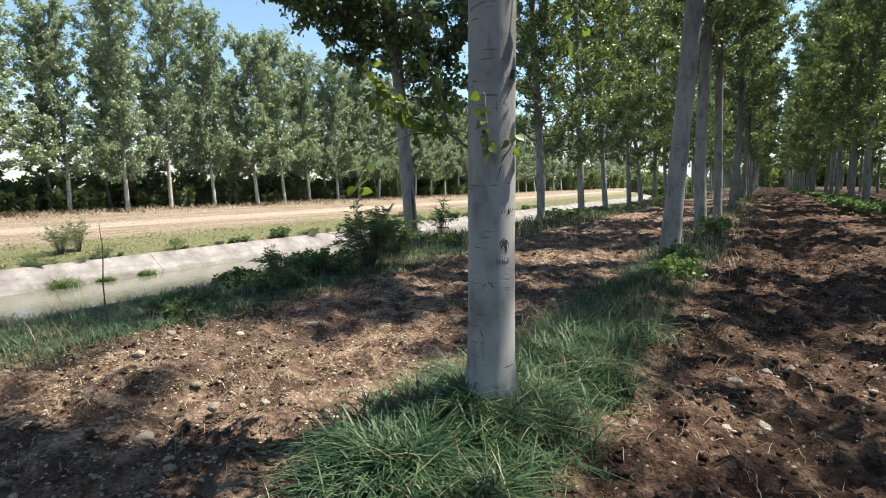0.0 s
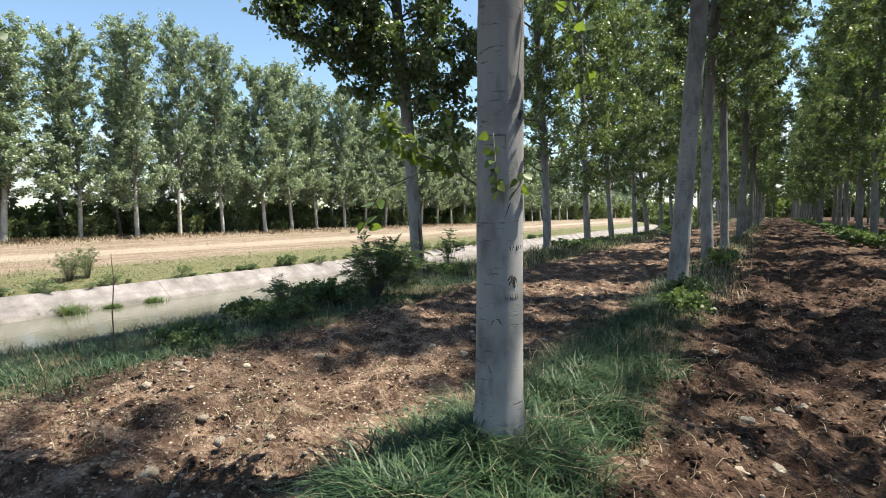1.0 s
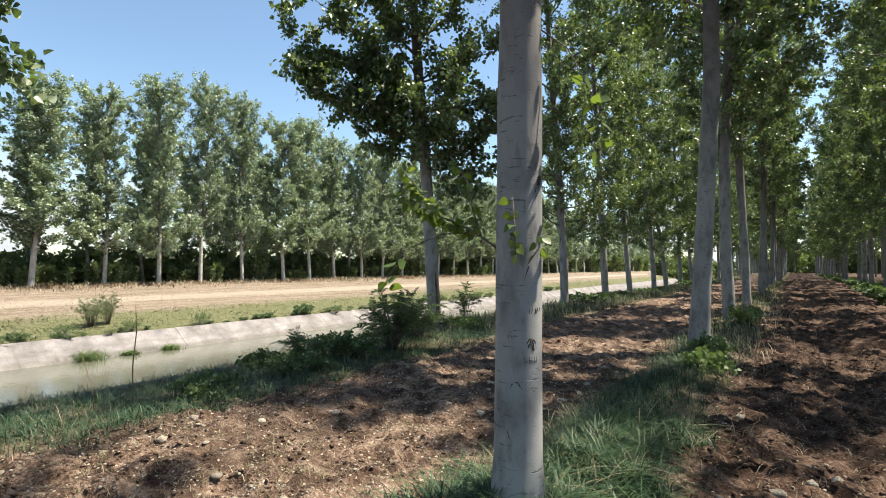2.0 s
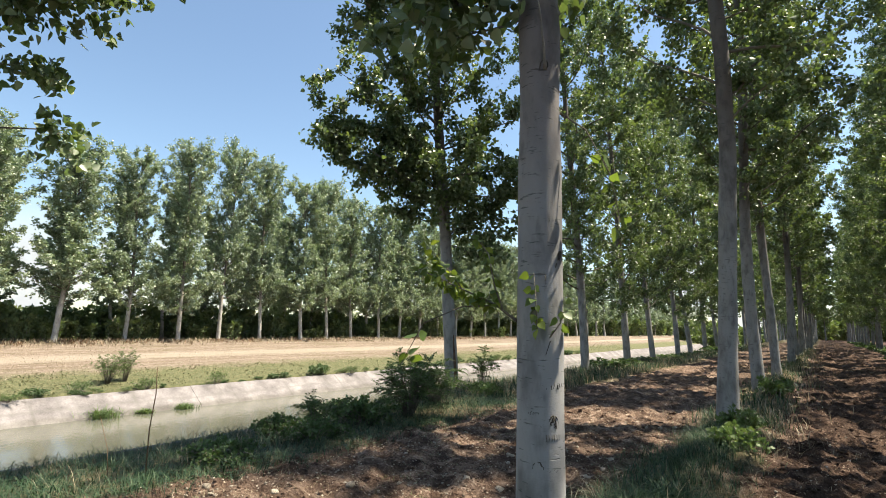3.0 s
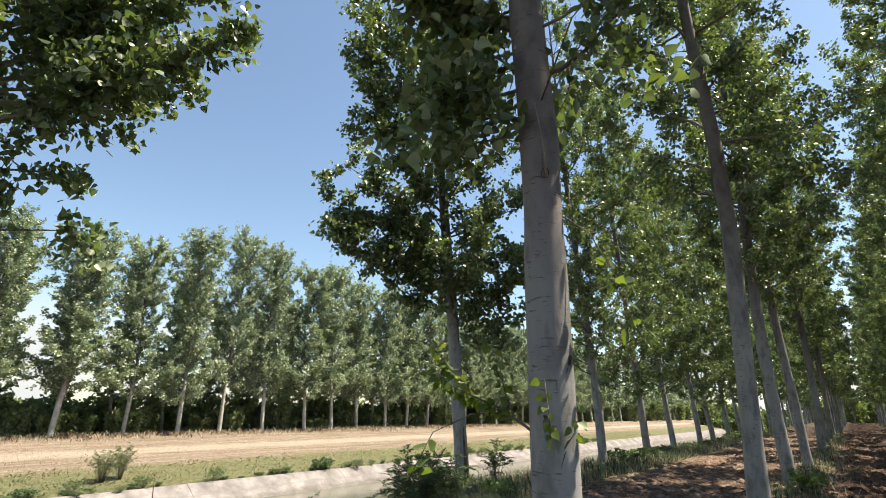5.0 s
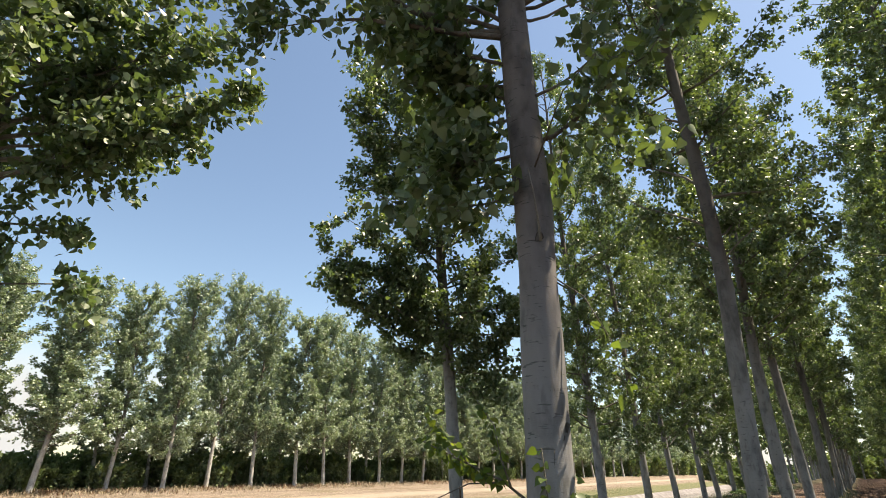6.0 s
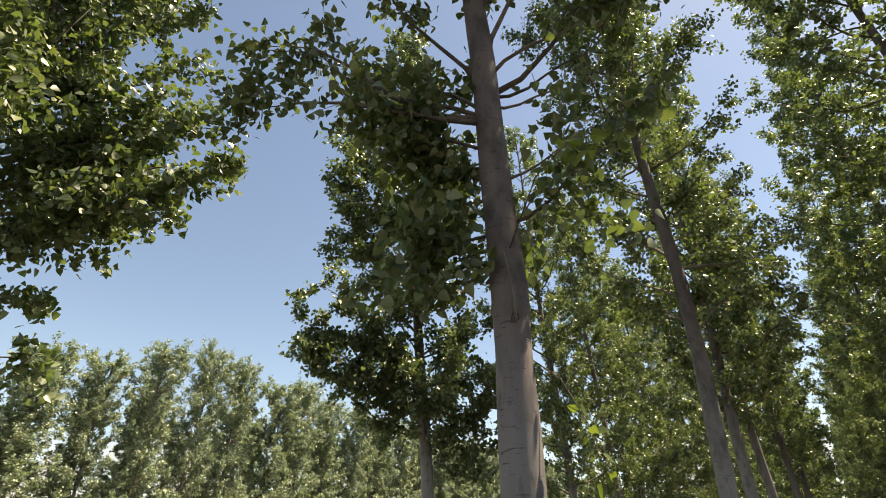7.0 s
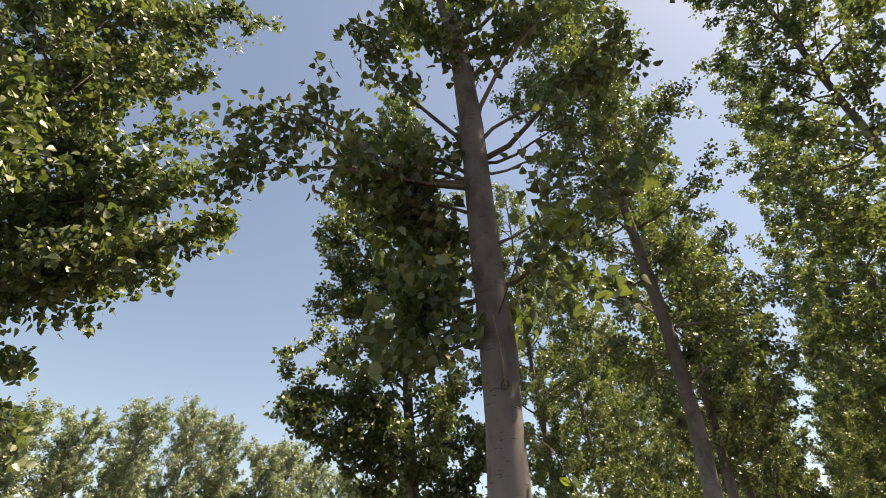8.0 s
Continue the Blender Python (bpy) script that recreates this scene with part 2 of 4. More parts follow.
def concrete_material():
    """Weathered lining: mottled cement, drips down the slope, silt bands along it and a wet foot."""
    m, t = material("concrete")
    pos = wire(t, "ShaderNodeTexCoord").outputs["Object"]
    mott, fine = fbm(t, pos, 0.9, 6.0, 0.65), fbm(t, pos, 14.0, 4.0, 0.7)
    k = math_(t, "ADD", math_(t, "MULTIPLY", mott, 0.75), math_(t, "MULTIPLY", fine, 0.25))
    col = ramp(t, k, [(0.36, (0.135, 0.121, 0.121)), (0.5, (0.225, 0.203, 0.204)), (0.66, (0.345, 0.315, 0.316))])
    drip = fbm(t, spread_xyz(t, pos, 0.3, 3.0, 0.4), 1.0, 4.0, 0.65)
    col = mixc(t, math_(t, "MULTIPLY", step(t, drip, 0.52, 0.68), 0.55), col, (0.15, 0.14, 0.13, 1))
    wob = math_(t, "MULTIPLY", math_(t, "SUBTRACT", fbm(t, pos, 0.5, 4.0), 0.5), 0.35)
    z = math_(t, "ADD", wire(t, "ShaderNodeSeparateXYZ", {0: pos}).outputs[2], wob)
    line = math_(t, "MULTIPLY", step(t, math_(t, "ABSOLUTE", math_(t, "ADD", z, 2.62)), 0.06, 0.02), 0.4)
    col = mixc(t, line, col, (0.17, 0.16, 0.15, 1))
    col = mixc(t, math_(t, "MULTIPLY", step(t, z, -2.78, -2.95), 0.7), col, mixc(t, 1.0, col, (0.62, 0.62, 0.56, 1), "MULTIPLY"))
    finish(t, col, 0.88, k, 0.02, 0.25)
    return m


M_CONCRETE = concrete_material()

# ---- geometry helpers ----


class Geo:
    """Points and faces gathered into one mesh."""

    def __init__(self):
        self.v, self.f, self.n = [], [], 0

    def add(self, verts, *faces):
        verts = np.asarray(verts, float).reshape(-1, 3)
        for fa in faces:
            self.f.append(np.asarray(fa, int) + self.n)
        self.v.append(verts)
        self.n += len(verts)

    def mesh(self, name, mat, smooth=True):
        me = bpy.data.meshes.new(name)
        v = np.concatenate(self.v)
        idx = np.concatenate([f.ravel() for f in self.f])
        tot = np.concatenate([np.full(len(f), f.shape[1]) for f in self.f])
        me.vertices.add(len(v)), me.loops.add(len(idx)), me.polygons.add(len(tot))
        me.vertices.foreach_set("co", v.ravel())
        me.loops.foreach_set("vertex_index", idx)
        me.polygons.foreach_set("loop_start", np.concatenate([[0], np.cumsum(tot)[:-1]]))
        me.polygons.foreach_set("loop_total", tot)
        me.polygons.foreach_set("use_smooth", np.full(len(tot), smooth))
        me.update(calc_edges=True)
        me.materials.append(mat)
        return me


def part(name, geo, mat, parent=None, label="", smooth=True):
    ob = new(name, geo.mesh(name, mat, smooth) if isinstance(geo, Geo) else geo)
    ob.parent = parent
    return tagged(ob, label)


def unit(a):
    a = np.asarray(a, float)
    return a / np.maximum(np.linalg.norm(a, axis=-1, keepdims=True), 1e-9)


def tube(geo, pts, radii, segs=8, lump=None, cap=True):
    """A tapering tube along points."""
    pts, radii = np.asarray(pts, float), np.asarray(radii, float)
    d = unit(np.gradient(pts, axis=0))
    ref = np.array([0.0, 0, 1]) if abs(d[0][2]) < 0.8 else np.array([1.0, 0, 0])
    a = unit(np.cross(d, ref))
    b = np.cross(d, a)
    ang = np.linspace(0, 2 * np.pi, segs, endpoint=False)
    r = radii[:, None] * (1 if lump is None else lump)
    v = pts[:, None] + r[..., None] * (np.cos(ang)[None, :, None] * a[:, None] + np.sin(ang)[None, :, None] * b[:, None])
    n = len(pts)
    i, j = np.meshgrid(np.arange(n - 1), np.arange(segs), indexing="ij")
    k = (j + 1) % segs
    quads = np.stack([i * segs + j, i * segs + k, (i + 1) * segs + k, (i + 1) * segs + j], -1).reshape(-1, 4)
    faces = [quads]
    if cap and segs <= 8:
        faces += [np.arange(segs)[None, ::-1], (np.arange(segs) + (n - 1) * segs)[None]]
    geo.add(v.reshape(-1, 3), *faces)


LEAF_FINE = (np.array([(0, 0, 0), (0.12, -0.42, 0.07), (0.55, -0.34, 0.06), (1.05, 0, -0.06), (0.55, 0.34, 0.06), (0.12, 0.42, 0.07)]),
             [np.array([(0, 1, 2, 3), (0, 3, 4, 5)])])
LEAF_ROUND = (np.array([(0, 0, 0), (0.03, -0.33, 0.05), (0.27, -0.45, 0.07), (0.62, -0.28, 0.05), (1.06, 0, -0.06), (0.62, 0.28, 0.05), (0.27, 0.45, 0.07), (0.03, 0.33, 0.05)]),
              [np.array([(0, 1, 2, 3, 4), (0, 4, 5, 6, 7)])])
LEAF_PLAIN = (np.array([(0, 0, 0), (0.36, -0.45, 0.07), (1.0, 0, -0.04), (0.36, 0.45, 0.07)]), [np.array([(0, 1, 2), (0, 2, 3)])])
LEAF_LONG = (np.array([(0, 0, 0), (0.45, -0.16, 0.05), (1.0, 0, -0.08), (0.45, 0.16, 0.05)]), [np.array([(0, 1, 2), (0, 2, 3)])])


def leaves(geo, at, tip, size, rng, shape=LEAF_PLAIN):
    """A leaf at each point, its tip along tip, turned at random round that way."""
    at, tip, size = np.asarray(at), unit(tip), np.asarray(size)
    side = unit(np.cross(tip, rng.normal(size=tip.shape)))
    up = np.cross(tip, side)
    loc, faces = shape
    v = at[:, None] + size[:, None, None] * (loc[None, :, 0:1] * tip[:, None] + loc[None, :, 1:2] * side[:, None] + loc[None, :, 2:3] * up[:, None])
    base = (np.arange(len(at)) * len(loc))[:, None, None]
    geo.add(v.reshape(-1, 3), *[(f[None] + base).reshape(-1, f.shape[1]) for f in faces])


def blades(geo, at, height, width, rng, lean=0.5, joints=3):
    """Grass blades that bend over."""
    at = np.asarray(at)
    n = len(at)
    az = rng.uniform(0, 2 * np.pi, n)
    d = np.stack([np.cos(az), np.sin(az), np.zeros(n)], 1)
    s = np.stack([-np.sin(az), np.cos(az), np.zeros(n)], 1)
    bend = rng.uniform(0.3, 1.0, n) * lean * 2
    rows = []
    for i in range(joints):
        u = i / joints
        c = at + height[:, None] * (np.array([0, 0, 1]) * (u - 0.35 * bend[:, None] * u * u) + d * bend[:, None] * u * u * 0.75)
        w = (width * (1 - 0.55 * u))[:, None] * 0.5
        rows += [c - s * w, c + s * w]
    rows.append(at + height[:, None] * (np.array([0, 0, 1]) * (1 - 0.35 * bend[:, None]) + d * bend[:, None] * 0.75))
    v = np.stack(rows, 1)
    k = 2 * joints + 1
    quads = np.array([(2 * i, 2 * i + 1, 2 * i + 3, 2 * i + 2) for i in range(joints - 1)])
    tri = np.array([(2 * joints - 2, 2 * joints - 1, 2 * joints)])
    base = (np.arange(n) * k)[:, None, None]
    geo.add(v.reshape(-1, 3), (quads[None] + base).reshape(-1, 4), (tri[None] + base).reshape(-1, 3))


# ---- ground form ----
LATTICE = np.random.default_rng(5).random((256, 256))


def vnoise(x, y):
    xi, yi = np.floor(x).astype(int), np.floor(y).astype(int)
    fx, fy = x - xi, y - yi
    fx, fy = fx * fx * (3 - 2 * fx), fy * fy * (3 - 2 * fy)
    g = lambda i, j: LATTICE[i % 256, j % 256]
    return (g(xi, yi) * (1 - fx) + g(xi + 1, yi) * fx) * (1 - fy) + (g(xi, yi + 1) * (1 - fx) + g(xi + 1, yi + 1) * fx) * fy - 0.5


def sstep(a, b, x):
    u = np.clip((x - a) / (b - a), 0, 1)
    return u * u * (3 - 2 * u)


WATER_Z, FAR_LIP, NEAR_LIP = -3.05, -28.3, -7.95
FAR_LIP_Z, FAR_FOOT = -2.15, -44.0


def ground_z(x, y):
    """The lie of the land: tilled alleys, a low ridge along each tree row, the verge, the canal's trough, the far bank."""
    x, y = np.asarray(x, float), np.asarray(y, float)
    z = 0.10 * vnoise(x * 0.5, y * 0.35) + 0.07 * vnoise(x * 1.7 + 9, y * 1.5)
    till = sstep(-6.2, -5.2, x)
    clod = np.maximum(vnoise(x * 4.3 + 3, y * 4.3), -0.15) * 0.11 + vnoise(x * 9.7, y * 9.7 + 7) * 0.075 + np.maximum(vnoise(x * 20, y * 20), -0.1) * 0.045
    lump = 1 + 0.35 * sstep(-1.1, -0.4, x) * sstep(4.0, 3.0, x)
    ridge = 0.05 * (1 - np.abs(2 * vnoise(x * 3.1, y * 2.2 + 5))) * sstep(-1.1, -0.4, x) * sstep(4.0, 3.0, x)
    z = z * (0.35 + 0.65 * till) + clod * till * lump + ridge
    z += 0.10 * np.exp(-((x + 1.62) / 0.45) ** 2) + 0.10 * np.exp(-((x - 4.4) / 0.6) ** 2)
    z -= 0.10 * np.exp(-((x - 0.15) / 0.5) ** 2) * till
    z += sstep(-5.2, -7.9, x) * sstep(-9, -8, x) * -0.16 * sstep(9.5, 7, y)
    z += 0.12 * np.exp(-(((x + 6.6) / 1.0) ** 2 + ((y - 8.6) / 1.6) ** 2))
    trough = sstep(-7.75, -8.15, x) * sstep(-28.75, -28.45, x)
    z = z * (1 - trough) - 4.2 * trough
    bank = sstep(-28.4, -28.7, x)
    z = z * (1 - 0.4 * bank) + bank * (FAR_LIP_Z + 0.02 + 1.73 * np.clip((FAR_LIP - x) / (FAR_LIP - FAR_FOOT), 0, 1))
    return z


def gz(x, y):
    return float(ground_z(x, y))


def graded(stops):
    out = []
    for a, b, h in stops:
        out.append(np.arange(a, b - h * 0.5, h))
    return np.concatenate(out + [[stops[-1][1]]])


def build_ground():
    xs = graded([(-900, -100, 100), (-100, -46, 6), (-46, -29, 0.6), (-29, -28, 0.1), (-28, -8.4, 1.4), (-8.4, -7.6, 0.08), (-7.6, -5.6, 0.12),
                 (-5.6, 2.2, 0.045), (2.2, 7, 0.2), (7, 25, 1.0), (25, 100, 7.5), (100, 900, 100)])
    ys = graded([(-900, -60, 70), (-60, -6, 3), (-6, 0.9, 0.4), (0.9, 8.5, 0.045), (8.5, 20, 0.11), (20, 60, 0.4), (60, 200, 5), (200, 1000, 80)])
    X, Y = np.meshgrid(xs, ys, indexing="ij")
    Z = ground_z(X, Y)
    n, m = X.shape
    i, j = np.meshgrid(np.arange(n - 1), np.arange(m - 1), indexing="ij")
    q = np.stack([i * m + j, (i + 1) * m + j, (i + 1) * m + j + 1, i * m + j + 1], -1).reshape(-1, 4)
    g = Geo()
    g.add(np.stack([X, Y, Z], -1).reshape(-1, 3), q)
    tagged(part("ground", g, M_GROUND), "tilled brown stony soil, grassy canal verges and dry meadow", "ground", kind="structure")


def build_canal():
    """Sloping slabs with joints on both sides, and the water between."""
    canal = tagged(new("canal"), "concrete-lined irrigation canal with stained sloping slabs", "canal", kind="structure")
    for lip, foot, lip_z, foot_z, length in ((FAR_LIP, FAR_LIP + 2.0, FAR_LIP_Z, FAR_LIP_Z - 1.3, 5.0), (NEAR_LIP, NEAR_LIP - 3.3, -0.20, -3.4, 5.0)):
        s = 1 if foot > lip else -1
        prof = [(lip - 0.16 * s, lip_z - 0.5), (lip - 0.16 * s, lip_z), (lip - 0.012 * s, lip_z + 0.004), (lip + 0.01 * s, lip_z - 0.012), (foot, foot_z), (foot, foot_z - 0.5)]
        for k in range(-6, 40):
            y0 = k * length
            g = Geo()
            ys = [y0 + 0.004, y0 + length - 0.004]
            dz = 0.008 * math.sin(k * 2.3)
            v = [(px, yy, pz + dz) for yy in ys for px, pz in prof]
            n = len(prof)
            g.add(v, [(i, (i + 1) % n, n + (i + 1) % n, n + i) for i in range(n)], [tuple(range(n))[::-1], tuple(range(n, 2 * n))])
            part("slab", g, M_CONCRETE, canal, smooth=False)
    w = Geo()
    w.add([(NEAR_LIP - 2.0, -40, WATER_Z), (NEAR_LIP - 2.0, 400, WATER_Z), (FAR_LIP + 0.5, 400, WATER_Z), (FAR_LIP + 0.5, -40, WATER_Z)], [(0, 1, 2, 3)])
    tagged(part("water", w, M_WATER), "still murky green-grey canal water", "water", kind="structure")


# ---- trees ----


def crown_profile(u, full=False, column=False):
    """How far the limbs reach, by height in the crown."""
    if column:
        return np.interp(u, [0, 0.10, 0.24, 0.36, 0.6, 0.8, 0.93, 1.0], [0.85, 0.95, 0.8, 0.70, 0.85, 0.95, 0.80, 0.40])
    return np.interp(u, [0, 0.12, 0.35, 0.7, 0.92, 1.0], [0.75, 0.9, 0.85, 1.0, 0.9, 0.3] if full else [0.75, 1.0, 1.0, 0.8, 0.42, 0.12])


def grow(rng, axis, height, r0, crown_from, reach, limbs, leaf_count, leaf_size, shape, rings=26, segs=14, full=False, skip=None, extra=(), twigs=True, rise=(28, 58), droop=0.0, column=False):
    """A poplar: returns trunk, a list of limbs, twigs and leaves. axis(z) gives the trunk's middle at a height."""
    trunk, twig, crown, boughs = Geo(), Geo(), Geo(), []
    zs = np.concatenate([np.linspace(-0.25, 0.5, 5), np.linspace(0.5, height, rings)[1:]])
    pts = np.array([(*axis(z), z) for z in zs])
    rad = r0 * (1 - np.clip(zs / height, 0, 1)) ** 0.85 + 0.012 + 0.16 * r0 * np.exp(-np.clip(zs, 0, 9) / 0.18)
    lump = 1 + 0.03 * rng.normal(size=(len(zs), 1)) + 0.025 * np.sin(np.linspace(0, 4 * np.pi, segs, endpoint=False) + zs[:, None] * 0.7)
    tube(trunk, pts, rad, segs, lump)
    spans = []
    for i in range(limbs):
        u = (i + rng.uniform(0.1, 0.9)) / limbs
        h = crown_from + (height - crown_from) * 0.97 * u ** 1.05
        az = i * 2.39996 + rng.uniform(-0.5, 0.5)
        if skip and skip(h, az):
            continue
        ln = reach * float(crown_profile(u, full, column)) * rng.uniform(0.65, 1.2)
        el = radians(rng.uniform(*rise) + (22 * u if column else 0 if full else 12 * u))
        spans.append((h, np.array([math.cos(az) * math.cos(el), math.sin(az) * math.cos(el), math.sin(el)]) * ln))
    spans = [(h, d, 1.0) for h, d in spans] + [(e[0], np.array(e[1], float), e[2] if len(e) > 2 else 1.3) for e in extra]
    total = sum(np.linalg.norm(d) * k for _, d, k in spans)
    for h, d, share in spans:
        ln = np.linalg.norm(d)
        s = np.linspace(0, 1, 6)[:, None]
        base = np.array((*axis(h), h))
        side = unit(np.cross(d, rng.normal(size=3)))
        line = base + d * s + side * 0.06 * ln * np.sin(s * np.pi) + np.cross(side, unit(d)) * 0.045 * ln * np.sin(s * np.pi * 2) + np.array([0, 0, 1]) * ln * (0.10 - droop) * (s * s - s)
        g = Geo()
        tube(g, line, (0.006 + 0.0085 * ln) * (1 - s[:, 0]) ** 0.8 + 0.0035, 6 if segs > 8 else 4)
        boughs.append(g)
        count = max(4, int(share * leaf_count * ln / total))
        nt = max(3, int(ln * ((5 if share > 0.5 else 3) if twigs else 6.0 if column else 4.6 if full else 3.6)))
        per = max(1, count // nt)
        for k in range(nt):
            u = rng.uniform(0.18 if share > 0.5 else 0.6, 1.0) if k else 1.0
            p = base + d * u + side * 0.06 * ln * math.sin(u * math.pi) + np.array([0, 0, 1]) * ln * (0.10 - droop) * (u * u - u)
            td = unit(unit(d) * 0.55 + rng.normal(size=3) * 0.62 + np.array([0, 0, 0.12]))
            tl = rng.uniform(0.3, 0.75 if twigs else 0.65) * (0.6 + 0.5 * min(ln, 2.0) / 2.0)
            q = p + td * tl
            if twigs:
                tube(twig, [p, p + td * tl * 0.5 + rng.normal(size=3) * 0.02, q], [0.006, 0.004, 0.002], 3, cap=False)
            w = rng.uniform(0.1, 1.05, per)[:, None]
            c = p + (q - p) * w + rng.normal(size=(per, 3)) * 0.085
            tip = rng.normal(size=(per, 3)) * 0.65 + td * 0.35 + np.array([0, 0, -0.55])
            leaves(crown, c, tip, leaf_size * rng.uniform(0.6, 1.2, per), rng, shape)
    return trunk, boughs, twig, crown


def poplar(name, rng, base, label, axis, fine=False, bark=None, leaf=None, group="", **kw):
    """One tree standing at base, with trunk, branches, twigs and crown."""
    root = new(name)
    root.location = base
    trunk, boughs, twig, crown = grow(rng, axis, **kw)
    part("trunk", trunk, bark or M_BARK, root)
    if fine:
        for g in boughs:
            part("branch", g, M_LIMB, root)
        if twig.v:
            tagged(part("twigwork", twig, M_LIMB, root), kind="stuff")
    else:
        g = Geo()
        for b in boughs:
            g.add(b.v[0], *b.f)
        tagged(part("limbwork", g, M_LIMB, root), kind="stuff")
    part("crown", crown, leaf or M_LEAF, root)
    return tagged(root, label, "poplar tree", group)


def straight(lean_x=0.0, lean_y=0.0, sway=0.1, ph=0.0):
    return lambda z: (lean_x * z + sway * math.sin(z * 0.45 + ph) - sway * math.sin(ph), lean_y * z + 0.7 * sway * math.sin(z * 0.38 + ph * 2) - 0.7 * sway * math.sin(ph * 2))


def bend(*stops):
    hs, xs, ys = zip(*stops)
    return lambda z: (float(np.interp(z, hs, xs)), float(np.interp(z, hs, ys)))


ROW_A, ROW_B, ROW_C, ROW_CANAL = -1.66, 4.0, 10.5, -7.6


VIEW_SIDE = math.atan2(-2.5, 1.26)      # the side of the nearest trunk that faces the path


def on_bark(z, turn, out=0.0, radius=None):
    """A point on the nearest poplar's bark, by height and degrees round from the path's side, from the tree's foot."""
    r = (radius or (0.128 * (1 - z / 18.0) ** 0.85 + 0.012)) + out
    a = VIEW_SIDE + radians(turn)
    dx = float(np.interp(z, (3.2, 4.3, 5.4), (0.0, -0.05, -0.08)))
    return np.array((dx + r * math.cos(a), r * math.sin(a) + dx * 0.4, z))


def stroke(parent, name, zs_turns, thick, mat=None, label=""):
    """A scar or carved line that follows the bark."""
    g = Geo()
    pts = np.array([on_bark(z, a, -thick * 0.25) for z, a in zs_turns])
    n = len(pts)
    wob = np.random.default_rng(int(1000 * zs_turns[0][0]))
    tube(g, pts + wob.normal(size=pts.shape) * thick * 0.5, thick * (0.35 + 0.5 * np.sin(np.linspace(0.15, np.pi - 0.15, n))) * wob.uniform(0.5, 1.2, n), 5)
    return part(name, g, mat or M_SCAR, parent, label)


def leaf_mesh(name, mat):
    """One large leaf with a toothed heart shape, midrib fold and stalk."""
    g = Geo()
    half = [(0.0, 0.0), (-0.05, 0.16), (0.02, 0.34), (0.14, 0.45), (0.30, 0.47), (0.46, 0.41), (0.62, 0.30), (0.78, 0.18), (0.92, 0.07), (1.08, 0.0)]
    n = len(half)
    mid = [(max(u, 0.0), 0.0, -0.05 * u * u) for u, w in half]
    up = [(u, w, 0.16 * w - 0.10 * u * u) for u, w in half]
    dn = [(u, -w, 0.16 * w - 0.10 * u * u) for u, w in half]
    g.add(mid + up + dn, [(i, i + 1, n + i + 1, n + i) for i in range(n - 1)], [(i, 2 * n + i, 2 * n + i + 1, i + 1) for i in range(n - 1)])
    tube(g, [(-0.55, 0, 0.12), (-0.25, 0, 0.03), (0.02, 0, 0.0)], [0.012, 0.011, 0.010], 4)
    return g.mesh(name, mat)


def shoot(parent, line, count, size, rng, mats, stem=0.007, tail=0.25):
    """A leafy side shoot; each of its leaves is a piece of its own."""
    line = np.asarray(line, float)
    g = Geo()
    tube(g, line, np.linspace(stem, stem * 0.35, len(line)), 6)
    stemob = part("shoot", g, M_LIMB, parent, "thin leafy side shoot")
    for k in range(count):
        u = tail + (1 - tail) * (k + rng.uniform(0, 1)) / count
        f = u * (len(line) - 1)
        i = min(int(f), len(line) - 2)
        p = line[i] + (line[i + 1] - line[i]) * (f - i)
        away = unit(rng.normal(size=3) + np.array([0, 0, -0.2]))
        tip = unit(away * 0.8 + np.array([0, 0, -0.5]) + rng.normal(size=3) * 0.3)
        ob = new("leaf", mats[rng.integers(len(mats))])
        s = size * rng.uniform(0.65, 1.15)
        z = unit(np.cross(tip, np.cross(rng.normal(size=3) + np.array([0, 0, 0.8]), tip)))
        y = np.cross(z, tip)
        m = Matrix([(tip[i2] * s, y[i2] * s, z[i2] * s, p[i2] + tip[i2] * s * 0.55) for i2 in range(3)] + [(0, 0, 0, 1)])
        ob.parent = stemob
        ob.matrix_basis = m
    return stemob


